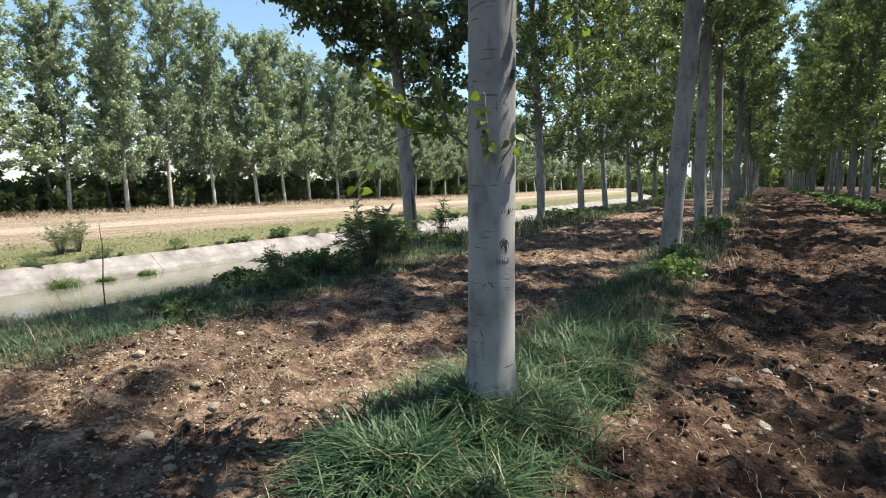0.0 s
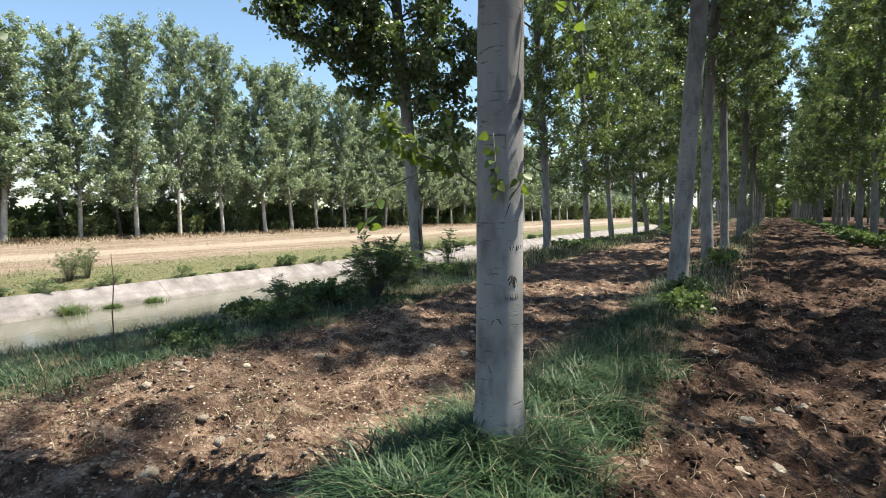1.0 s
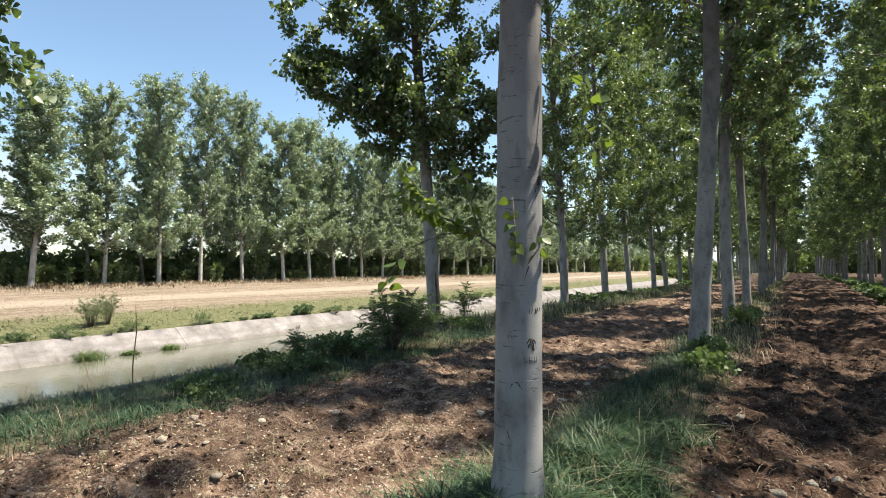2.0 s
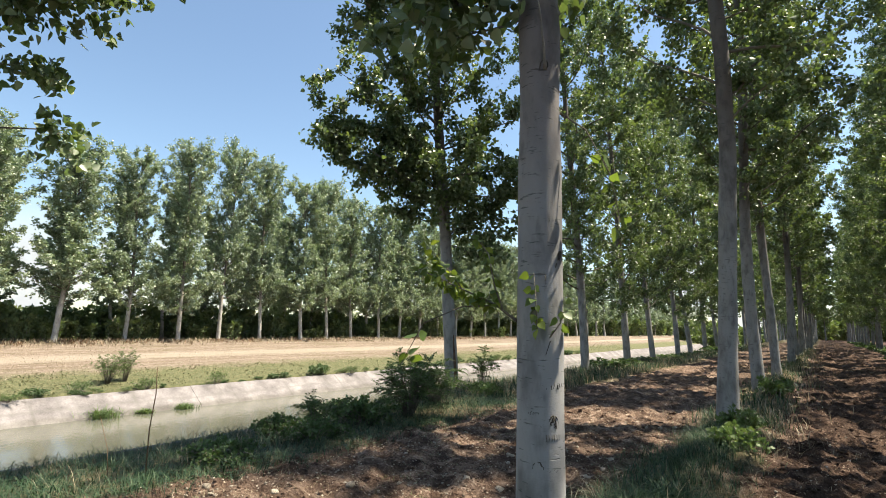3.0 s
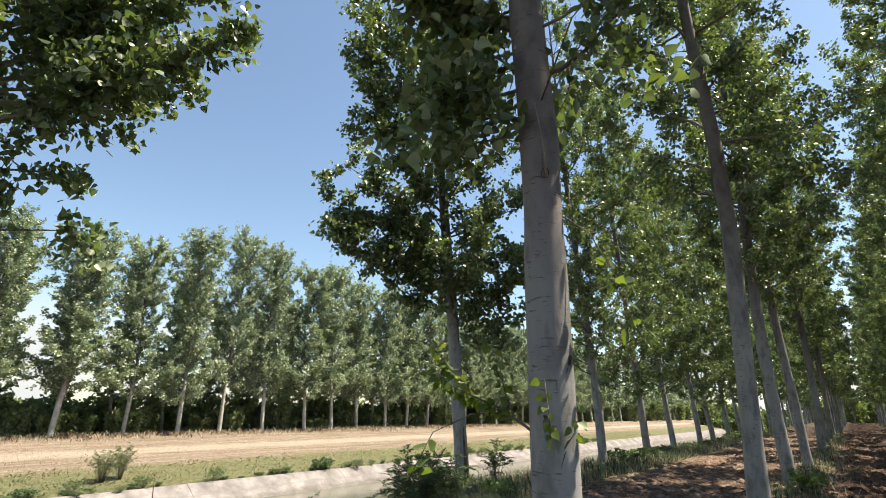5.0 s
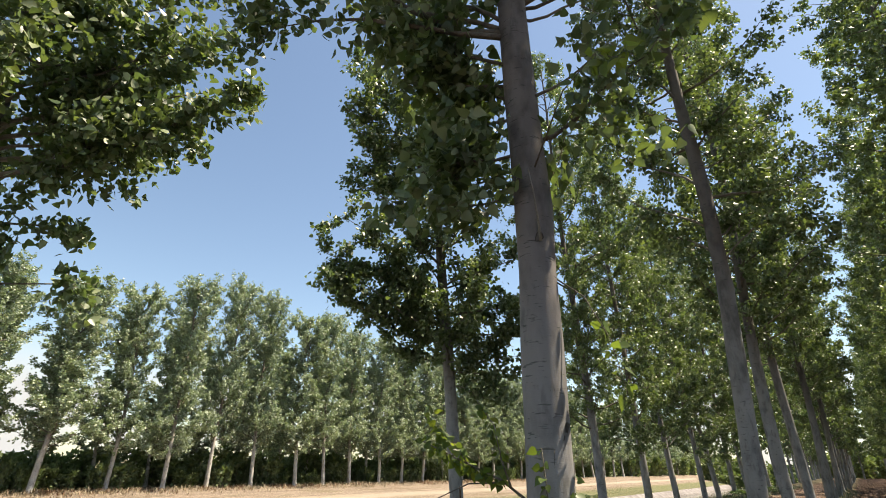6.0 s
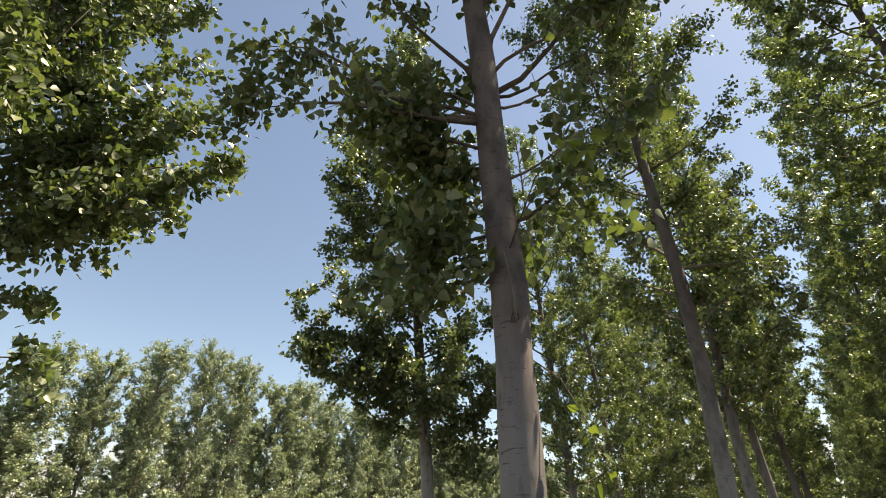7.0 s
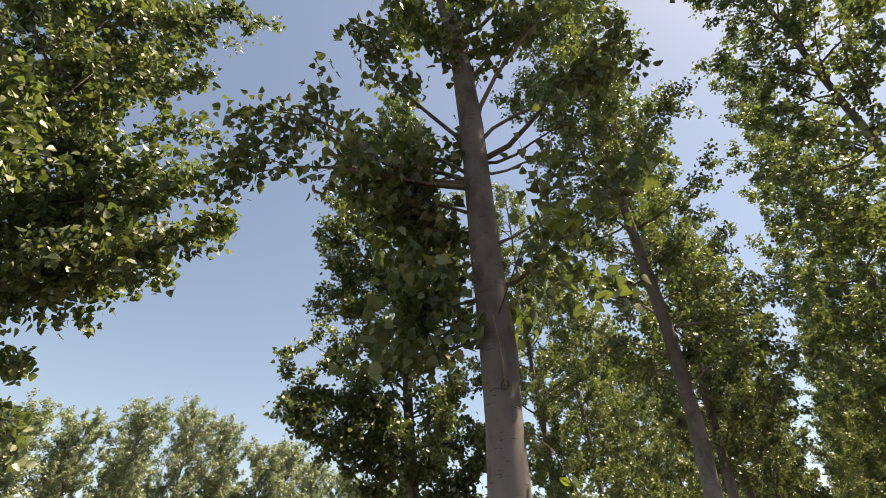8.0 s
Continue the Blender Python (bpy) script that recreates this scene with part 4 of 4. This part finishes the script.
def build_grass():
    rng = np.random.default_rng(91)
    c = lambda n, x, s, y0, y1, p=1.0: (lambda q: np.stack([q[:, 0], q[:, 1], ground_z(q[:, 0], q[:, 1]) - 0.01], 1))(
        np.stack([x + rng.normal(size=n) * s, y0 + (y1 - y0) * rng.uniform(0, 1, n) ** p], 1))
    keep = lambda q: q[np.hypot(q[:, 0] + 1.62, q[:, 1] - 2.87) > 0.15]
    grass("long lush green grass round the foot of the nearest poplar", rng, keep(tufted(rng, c(7500, -1.50, 0.21, 1.9, 5.2), 190, 0.07)), (0.12, 0.34), (0.006, 0.012), M_GRASS, 1.15, 4)
    grass("long lush green grass round the foot of the nearest poplar", rng, keep(tufted(rng, c(4200, -1.66, 0.17, 1.9, 3.1), 46, 0.09)), (0.16, 0.38), (0.006, 0.013), M_GRASS, 1.25, 4)
    grass("pale dry blades in the lush grass", rng, keep(tufted(rng, c(420, -1.4, 0.26, 1.9, 5.5), 60, 0.08)), (0.16, 0.40), (0.004, 0.008), M_STRAW, 1.1, 4)
    grass("green grass strip between the tree trunks", rng, tufted(rng, c(6500, -1.62, 0.20, 4.4, 10.5), 300, 0.10), (0.10, 0.32), (0.004, 0.009), M_GRASS, 0.9)
    grass("sparse dry grass between the tree trunks", rng, tufted(rng, c(1000, -1.45, 0.30, 1.0, 12.0), 140, 0.10), (0.10, 0.28), (0.003, 0.006), M_STRAW, 0.7)
    grass("green and dry grass further along the row", rng, c(4500, -1.6, 0.34, 10.0, 60.0, 1.4), (0.10, 0.34), (0.010, 0.022), M_GRASS, 0.5, 2)
    grass("dry grass further along the row", rng, c(2500, -1.4, 0.40, 9.0, 60.0, 1.4), (0.12, 0.34), (0.008, 0.018), M_STRAW, 0.5, 2)
    grass("dark green grass on the canal verge", rng, tufted(rng, scatter(rng, 27000, -8.05, -5.2, -0.5, 10.5), 1500, 0.13), (0.08, 0.27), (0.004, 0.010), M_GRASS, 1.3)
    grass("dry stems on the canal verge", rng, tufted(rng, scatter(rng, 1500, -7.8, -5.5, -0.5, 10.5), 260, 0.12), (0.12, 0.38), (0.003, 0.005), M_STRAW, 0.6)
    grass("green grass along the canal trees", rng, scatter(rng, 11000, -7.9, -5.7, 10.0, 70.0, 1.6), (0.12, 0.38), (0.010, 0.024), M_GRASS, 0.5, 2)
    grass("pale grass along the canal trees", rng, scatter(rng, 4500, -7.9, -5.6, 10.0, 70.0, 1.6), (0.12, 0.38), (0.010, 0.02), M_STRAW, 0.5, 2)
    grass("green grass on the far bank", rng, tufted(rng, scatter(rng, 11000, -33.4, -28.6, 4.0, 100.0, 1.3), 1700, 0.5), (0.06, 0.22), (0.03, 0.06), M_MEADOW, 1.3, 2)
    grass("dry mown meadow grass on the far bank", rng, scatter(rng, 15000, -43.4, -32.4, 4.0, 110.0, 1.3), (0.04, 0.13), (0.03, 0.06), M_STRAW, 1.3, 2)
    grass("tall dry grass at the feet of the far trees", rng, tufted(rng, scatter(rng, 5000, -44.4, -42.4, 4.0, 90.0, 1.2), 420, 0.7), (0.2, 0.6), (0.03, 0.06), M_STRAW, 0.9, 2)
    grass("rust-brown dead weeds at the feet of the far trees", rng, tufted(rng, scatter(rng, 2600, -44.0, -42.6, 4.0, 80.0, 1.2), 70, 0.6), (0.2, 0.6), (0.03, 0.06), M_RUST, 0.9, 2)
    grass("weedy grass under the trees across the alley", rng, scatter(rng, 5000, 3.2, 5.6, 18.0, 110.0, 1.5), (0.15, 0.5), (0.012, 0.03), M_GRASS, 0.5, 2)
    grass("small green seedlings on the tilled soil", rng, tufted(rng, scatter(rng, 2600, -5.2, -2.2, 1.0, 9.0), 130, 0.07), (0.02, 0.07), (0.004, 0.010), M_MEADOW, 0.9, 2)
    grass("dry straw on the tilled soil", rng, scatter(rng, 4200, -5.3, 2.5, 1.0, 11.0, 1.4) + np.array([0, 0, 0.012]), (0.04, 0.12), (0.003, 0.006), M_STRAW, 1.4, 2)


def shrub_mesh(rng, wide, high, stems, count, size, shape, foot_share=0.2):
    stem, leaf = Geo(), Geo()
    for k in range(stems):
        az = rng.uniform(0, 2 * math.pi)
        out = wide * math.sqrt(rng.uniform(0, 1))
        tip = np.array([math.cos(az) * out, math.sin(az) * out, high * rng.uniform(0.45, 1.0) * (1 - 0.35 * (out / wide) ** 2)])
        foot = np.array([math.cos(az), math.sin(az), 0]) * out * foot_share
        s = np.linspace(0, 1, 5)[:, None]
        line = foot + (tip - foot) * s + np.array([0, 0, 1]) * high * 0.28 * np.sin(s * np.pi)
        tube(stem, line, np.linspace(0.009, 0.003, 5) * max(1.0, high / 1.3), 4)
        n = count // stems
        u = rng.uniform(0.12 if foot_share < 0.5 else 0.0, 1.0, n) ** (0.8 if foot_share < 0.5 else 1.25)
        p = foot + (tip - foot) * u[:, None] + np.array([0, 0, 1]) * (high * 0.28 * np.sin(u * np.pi))[:, None]
        tipd = unit(rng.normal(size=(n, 3)) + unit(tip - foot) * 0.4 + np.array([0, 0, -0.15]))
        leaves(leaf, p + tipd * size * 0.5 * rng.uniform(0, 2.0, (n, 1)), tipd, size * rng.uniform(0.6, 1.25, n), rng, shape)
    return stem, leaf


def shrub(name, rng, at, wide, high, stems, count, size, shape, mat, label, category, group="", foot_share=0.2):
    root = new(name)
    root.location = (at[0], at[1], gz(at[0], at[1]) - 0.02)
    stem, leaf = shrub_mesh(rng, wide, high, stems, count, size, shape, foot_share)
    tagged(part("stemwork", stem, M_LIMB, root), kind="stuff")
    part("foliage", leaf, mat, root)
    return tagged(root, label, category, group)


def frond_bush(rng, at, wide, high, stems, mat, label, lean=(0, 0)):
    """A loose bush of arching stems that carry pinnate fronds."""
    root = new("bush")
    root.location = (at[0], at[1], gz(at[0], at[1]) - 0.02)
    stem, leaf = Geo(), Geo()
    for k in range(stems):
        az, out = rng.uniform(0, 2 * math.pi), wide * rng.uniform(0.15, 1.0) ** 0.6
        top = np.array([math.cos(az) * out + lean[0], math.sin(az) * out + lean[1], high * rng.uniform(0.4, 1.0) * (1 - 0.25 * (out / wide) ** 2)])
        foot = np.array([math.cos(az), math.sin(az), 0]) * out * 0.12
        s = np.linspace(0, 1, 6)[:, None]
        line = foot + (top - foot) * s + np.array([0, 0, 1]) * high * 0.22 * np.sin(s * np.pi)
        tube(stem, line, np.linspace(0.008, 0.003, 6), 4)
        for j in range(7):
            u = 0.2 + 0.8 * (j + rng.uniform()) / 7
            p = foot + (top - foot) * u + np.array([0, 0, 1]) * high * 0.22 * math.sin(u * math.pi)
            d = unit(unit(top - foot) * 0.5 + rng.normal(size=3) * np.array([0.8, 0.8, 0.35]))
            ln = rng.uniform(0.16, 0.34)
            w = np.linspace(0.12, 1, 9)
            mid = p + d * ln * w[:, None] + np.array([0, 0, -0.35]) * ln * (w * w)[:, None]
            tube(stem, mid[[0, 4, 8]], [0.003, 0.002, 0.001], 3, cap=False)
            side = unit(np.cross(d, [0, 0, 1]))
            for sg in (-1, 1):
                tip = side * sg + d * 0.45 + rng.normal(size=(9, 3)) * 0.18
                leaves(leaf, mid, tip, rng.uniform(0.05, 0.085, 9) * (1.1 - 0.5 * w), rng, LEAF_LONG)
    tagged(part("stemwork", stem, M_LIMB, root), kind="stuff")
    part("foliage", leaf, mat, root)
    return tagged(root, label, "bush")


def build_shrubs():
    rng = np.random.default_rng(101)
    own = np.random.default_rng(103)
    frond_bush(own, (-6.2, 7.2), 0.62, 1.15, 54, M_SHRUB, "dark green bush with arching pinnate fronds beside the leaning poplar")
    frond_bush(own, (-6.45, 8.25), 0.6, 0.9, 36, M_SHRUB, "lower dark green frond bush beside the leaning poplar")
    frond_bush(own, (-7.0, 10.9), 0.4, 1.3, 13, M_SHRUB, "slender arching frond bush behind the leaning poplar")
    frond_bush(own, (-6.7, 5.6), 0.4, 0.6, 12, M_SHRUB, "small frond bush among the verge weeds")
    for x, y, w, h in ((-6.75, 4.9, 0.4, 0.34), (-6.9, 6.4, 0.5, 0.42)):
        shrub("weed_clump", own, (x, y), w, h, 34, 1300, 0.045, LEAF_PLAIN, M_SHRUB, "leafy dark weeds on the canal verge", "weeds", "verge weeds")
    shrub("weed_clump", rng, (-6.35, 6.3), 0.65, 0.48, 44, 2200, 0.048, LEAF_PLAIN, M_SHRUB, "leafy dark weeds on the canal verge", "weeds", "verge weeds")
    shrub("weed_clump", rng, (-6.0, 5.0), 0.55, 0.32, 40, 1700, 0.042, LEAF_PLAIN, M_SHRUB, "leafy dark weeds on the canal verge", "weeds", "verge weeds")
    shrub("weed_clump", rng, (-5.9, 3.6), 0.5, 0.25, 36, 1400, 0.04, LEAF_PLAIN, M_SHRUB, "leafy dark weeds on the canal verge", "weeds", "verge weeds")
    shrub("weed_clump", rng, (-6.4, 9.9), 0.5, 0.30, 30, 1300, 0.05, LEAF_PLAIN, M_SHRUB, "leafy dark weeds on the canal verge", "weeds", "verge weeds")
    shrub("weed_clump", rng, (-1.45, 9.0), 0.34, 0.42, 22, 800, 0.06, LEAF_PLAIN, M_WEED, "bright leafy weeds at a poplar's foot", "weeds", "row weeds")
    shrub("weed_clump", rng, (-1.30, 7.9), 0.36, 0.34, 24, 900, 0.055, LEAF_PLAIN, M_WEED, "bright leafy weeds in the grass strip", "weeds", "row weeds")
    shrub("weed_clump", rng, (-1.35, 14.5), 0.5, 0.45, 20, 700, 0.08, LEAF_PLAIN, M_WEED, "leafy weeds along the tree row", "weeds", "row weeds")
    frond_bush(own, (-30.2, 11.6), 0.95, 1.7, 44, M_WEED, "loose light green bush on the far canal edge")
    frond_bush(own, (-30.4, 12.5), 0.75, 1.9, 34, M_WEED, "loose light green bush on the far canal edge")
    w = [shrub("weed_clump", rng, (-28.5, 4.0 + k), 0.9, 0.9, 26, 800, 0.12, LEAF_LONG if k else LEAF_PLAIN, M_WEED if k else M_SHRUB,
               "green creeping weeds on the far canal edge", "weeds", "far edge weeds") for k in range(2)]
    for k in range(110):
        x, y = -28.6 + rng.normal() * 0.22, 5.0 + 0.62 * k + rng.normal() * 0.8
        sc = 0.22 + 0.7 * rng.uniform() ** 2.2
        copy_thing(w[int(rng.uniform() < 0.6)], pose(x, y, FAR_LIP_Z - 0.04, 0, rng.uniform(-25, 5), rng.uniform(-40, 40)) @ Matrix.Diagonal((sc * 0.7, sc * 1.15, sc * rng.uniform(0.45, 1.2), 1)))
    b = shrub("weed_clump", rng, (4.0, 24.0), 0.95, 0.62, 26, 620, 0.15, LEAF_PLAIN, M_SHRUB, "broad-leaved weeds under the trees across the alley", "weeds", "alley weeds")
    for k in range(44):
        y = 25 + 1.5 * k + 0.012 * k * k
        x = 4.0 + rng.normal() * 0.45
        sc = rng.uniform(0.5, 1.15)
        copy_thing(b, pose(x, y, gz(x, y), 0, 0, rng.uniform(0, 360)) @ Matrix.Diagonal((sc, sc, sc * rng.uniform(0.5, 1.0), 1)))
    c = shrub("weed_clump", rng, (-7.1, 14.0), 0.6, 0.5, 18, 420, 0.11, LEAF_PLAIN, M_SHRUB, "green weeds between the canal trees", "weeds", "canal row weeds")
    for k in range(16):
        y = 15.5 + 2.9 * k + rng.normal() * 0.8
        x = -7.3 + rng.normal() * 0.3
        sc = rng.uniform(0.4, 1.3)
        copy_thing(c, pose(x, y, gz(x, y), 0, 0, rng.uniform(0, 360)) @ Matrix.Diagonal((sc, sc * 1.2, sc * rng.uniform(0.4, 0.9), 1)))
    h = [shrub("bush", rng, (-54, 3.0 + 5 * k), 2.8, 3.0, 30, 2300, 0.33, LEAF_PLAIN, M_UNDER, "dark dense undergrowth behind the far trees", "bush", "undergrowth behind the far trees", 0.85) for k in range(2)]
    for k in range(40):
        x, y = -50.0 + rng.normal(), -8.0 + 3.6 * k
        copy_thing(h[k % 2], pose(x, y, gz(x, y), 0, 0, rng.uniform(0, 360)) @ Matrix.Scale(rng.uniform(0.9, 1.4), 4))
    for k in range(34):
        x, y = -46.4 + rng.normal() * 0.5, -5.0 + 2.7 * k + rng.normal()
        sc = rng.uniform(0.38, 0.75)
        copy_thing(h[k % 2], pose(x, y, gz(x, y), 0, 0, rng.uniform(0, 360)) @ Matrix.Diagonal((sc, sc, sc * rng.uniform(0.8, 1.5), 1)))
    for k in range(16):
        x, y = -48.0 + rng.normal() * 0.5, 136 + 8.0 * k
        copy_thing(h[k % 2], pose(x, y, gz(x, y), 0, 0, rng.uniform(0, 360)) @ Matrix.Scale(rng.uniform(1.8, 2.4), 4))
    for k in range(12):
        x, y = -30.0 + 5.0 * k, 168 + rng.normal() * 3
        copy_thing(h[k % 2], pose(x, y, gz(x, y), 0, 0, rng.uniform(0, 360)) @ Matrix.Scale(rng.uniform(2.0, 2.6), 4))
    for k in range(22):
        x, y = 22.5 + rng.normal(), 8 + 7.0 * k
        copy_thing(h[k % 2], pose(x, y, gz(x, y), 0, 0, rng.uniform(0, 360)) @ Matrix.Scale(rng.uniform(1.5, 2.1), 4))


def tussock(rng, at, h):
    g = Geo()
    n = 320
    p = np.array(at) + np.concatenate([rng.normal(size=(n, 2)) * h * 0.5, np.zeros((n, 1))], 1)
    blades(g, p, rng.uniform(0.5, 1.15, n) * h, np.full(n, 0.03), rng, 0.9)
    tagged(part("tussock", g, M_WEED), "green grass tussock rooted in the canal slab", "grass", "canal tussocks", kind="stuff")


def stalk(name, pts, r, label):
    g = Geo()
    tube(g, pts, np.linspace(r, r * 0.5, len(pts)), 6)
    tagged(part(name, g, M_STALK), label, "stalk")


def rock_mesh(name, rng, mat, flat=0.65, rough=0.22, cuts=1):
    bm = bmesh.new()
    bmesh.ops.create_icosphere(bm, subdivisions=cuts, radius=1.0)
    for v in bm.verts:
        v.co *= 1 + rng.normal() * rough * 0.6
        v.co.x *= 1.2
        v.co.z *= flat
    me = bpy.data.meshes.new(name)
    bm.to_mesh(me)
    bm.free()
    me.materials.append(mat)
    for p in me.polygons:
        p.use_smooth = cuts > 1
    return me


def lump_shape():
    """The corners and faces of a twelve-cornered lump."""
    bm = bmesh.new()
    bmesh.ops.create_icosphere(bm, subdivisions=1, radius=1.0)
    bm.verts.ensure_lookup_table()
    v = np.array([tuple(p.co) for p in bm.verts])
    f = np.array([[p.index for p in q.verts] for q in bm.faces])
    bm.free()
    return v, f


def build_pebbles():
    """Small pale chips of stone strewn over the soil, too many to count."""
    rng = np.random.default_rng(117)
    v0, f0 = lump_shape()
    for n, x0, x1, y0, y1, pw in ((4600, -5.4, -2.1, 0.9, 10.0, 1.5), (900, -1.1, 2.2, 1.3, 12.0, 1.4)):
        p = scatter(rng, n, x0, x1, y0, y1, pw)
        r = 0.003 + 0.014 * rng.uniform(0, 1, n) ** 2.6
        v = v0[None] * (1 + 0.16 * rng.normal(size=(n, len(v0), 1))) * r[:, None, None] * rng.uniform((0.9, 0.7, 0.4), (1.5, 1.1, 0.8), (n, 3))[:, None] + p[:, None] + np.array([0, 0, 0.012])
        g = Geo()
        g.add(v.reshape(-1, 3), (f0[None] + (np.arange(n) * len(v0))[:, None, None]).reshape(-1, 3))
        tagged(part("pebbles", g, M_STONE), "small pale stone chips in the tilled soil", "pebbles", kind="stuff")


def build_stones():
    rng = np.random.default_rng(111)
    kinds = [rock_mesh("stone", rng, M_STONE, rng.uniform(0.5, 0.8), 0.26, 2) for k in range(5)]
    spots = [(-2.476, 2.562, 0.038), (-2.992, 2.376, 0.030), (-4.742, 2.499, 0.042), (-0.654, 5.27, 0.045), (-0.802, 6.132, 0.040), (0.45, 5.3, 0.04), (-3.6, 2.3, 0.035),
             (-3.25, 1.75, 0.05), (-2.75, 1.62, 0.03), (-0.1, 4.9, 0.045), (-0.45, 4.3, 0.04), (-3.3, 3.6, 0.028)]
    for k in range(210):
        side = rng.uniform() < 0.78
        x = rng.uniform(-5.2, -2.2) if side else rng.uniform(-1.0, 2.0)
        spots.append((x, 1.1 + 9.0 * rng.uniform() ** 1.6, 0.010 + 0.030 * rng.uniform() ** 2.4))
    for x, y, r in spots:
        ob = new("stone", kinds[rng.integers(5)])
        ob.matrix_basis = pose(x, y, gz(x, y) + r * 0.12, rng.uniform(-15, 15), rng.uniform(-15, 15), rng.uniform(0, 360)) @ Matrix.Scale(r, 4)
        tagged(ob, "pale rounded field stone lying on tilled soil", "stone", "field stones")


def build_clods():
    """Crumbled lumps of soil, too many to count."""
    rng = np.random.default_rng(121)
    v0, f0 = lump_shape()
    for label, n, x0, x1, y0, y1, pw, r0, r1 in (("reddish crumbled soil clods", 8500, -5.6, -2.0, 1.0, 9.5, 1.5, 0.005, 0.028), ("dark crumbled soil clods", 7000, -1.2, 2.4, 1.4, 12.0, 1.3, 0.006, 0.034),
                                                 ("soil clods further down the alleys", 2600, -5.8, 3.4, 9.0, 30.0, 1.4, 0.015, 0.06)):
        p = scatter(rng, n, x0, x1, y0, y1, pw)
        r = r0 + (r1 - r0) * rng.uniform(0, 1, n) ** 3.2
        v = v0[None] * (1 + 0.27 * rng.normal(size=(n, len(v0), 1))) * r[:, None, None] * rng.uniform((0.9, 0.7, 0.35), (1.6, 1.1, 0.65), (n, 3))[:, None]
        a = rng.uniform(0, 2 * np.pi, n)[:, None]
        x = v[..., 0] * np.cos(a) - v[..., 1] * np.sin(a)
        y = v[..., 0] * np.sin(a) + v[..., 1] * np.cos(a)
        v = np.stack([x, y, v[..., 2]], -1) + p[:, None] + np.array([0, 0, 0.012])
        g = Geo()
        g.add(v.reshape(-1, 3), (f0[None] + (np.arange(n) * len(v0))[:, None, None]).reshape(-1, 3))
        tagged(part("soil_clods", g, M_GROUND), label, "soil", kind="stuff")


build_ground()
build_canal()
build_near_trees()
build_rows()
build_far_trees()
build_shrubs()
build_grass()
build_stones()
build_pebbles()
build_clods()
rng = np.random.default_rng(131)
for at, h in (((-26.95, 10.3, -3.06), 0.66), ((-26.85, 12.1, -3.06), 0.33), ((-26.85, 14.0, -3.06), 0.40)):
    tussock(rng, at, h)
stalk("dry_stalk", [(-5.88, 2.78, gz(-5.88, 2.78) - 0.05), (-5.88, 2.77, 0.45), (-5.86, 2.79, 0.8), (-5.87, 2.78, 1.06)], 0.008, "tall thin dry brown stalk on the verge")
stalk("dry_stalk", [(-6.15, 2.55, gz(-6.15, 2.55) - 0.05), (-6.2, 2.53, 0.25), (-6.32, 2.48, 0.55)], 0.005, "short thin dry stalk on the verge")
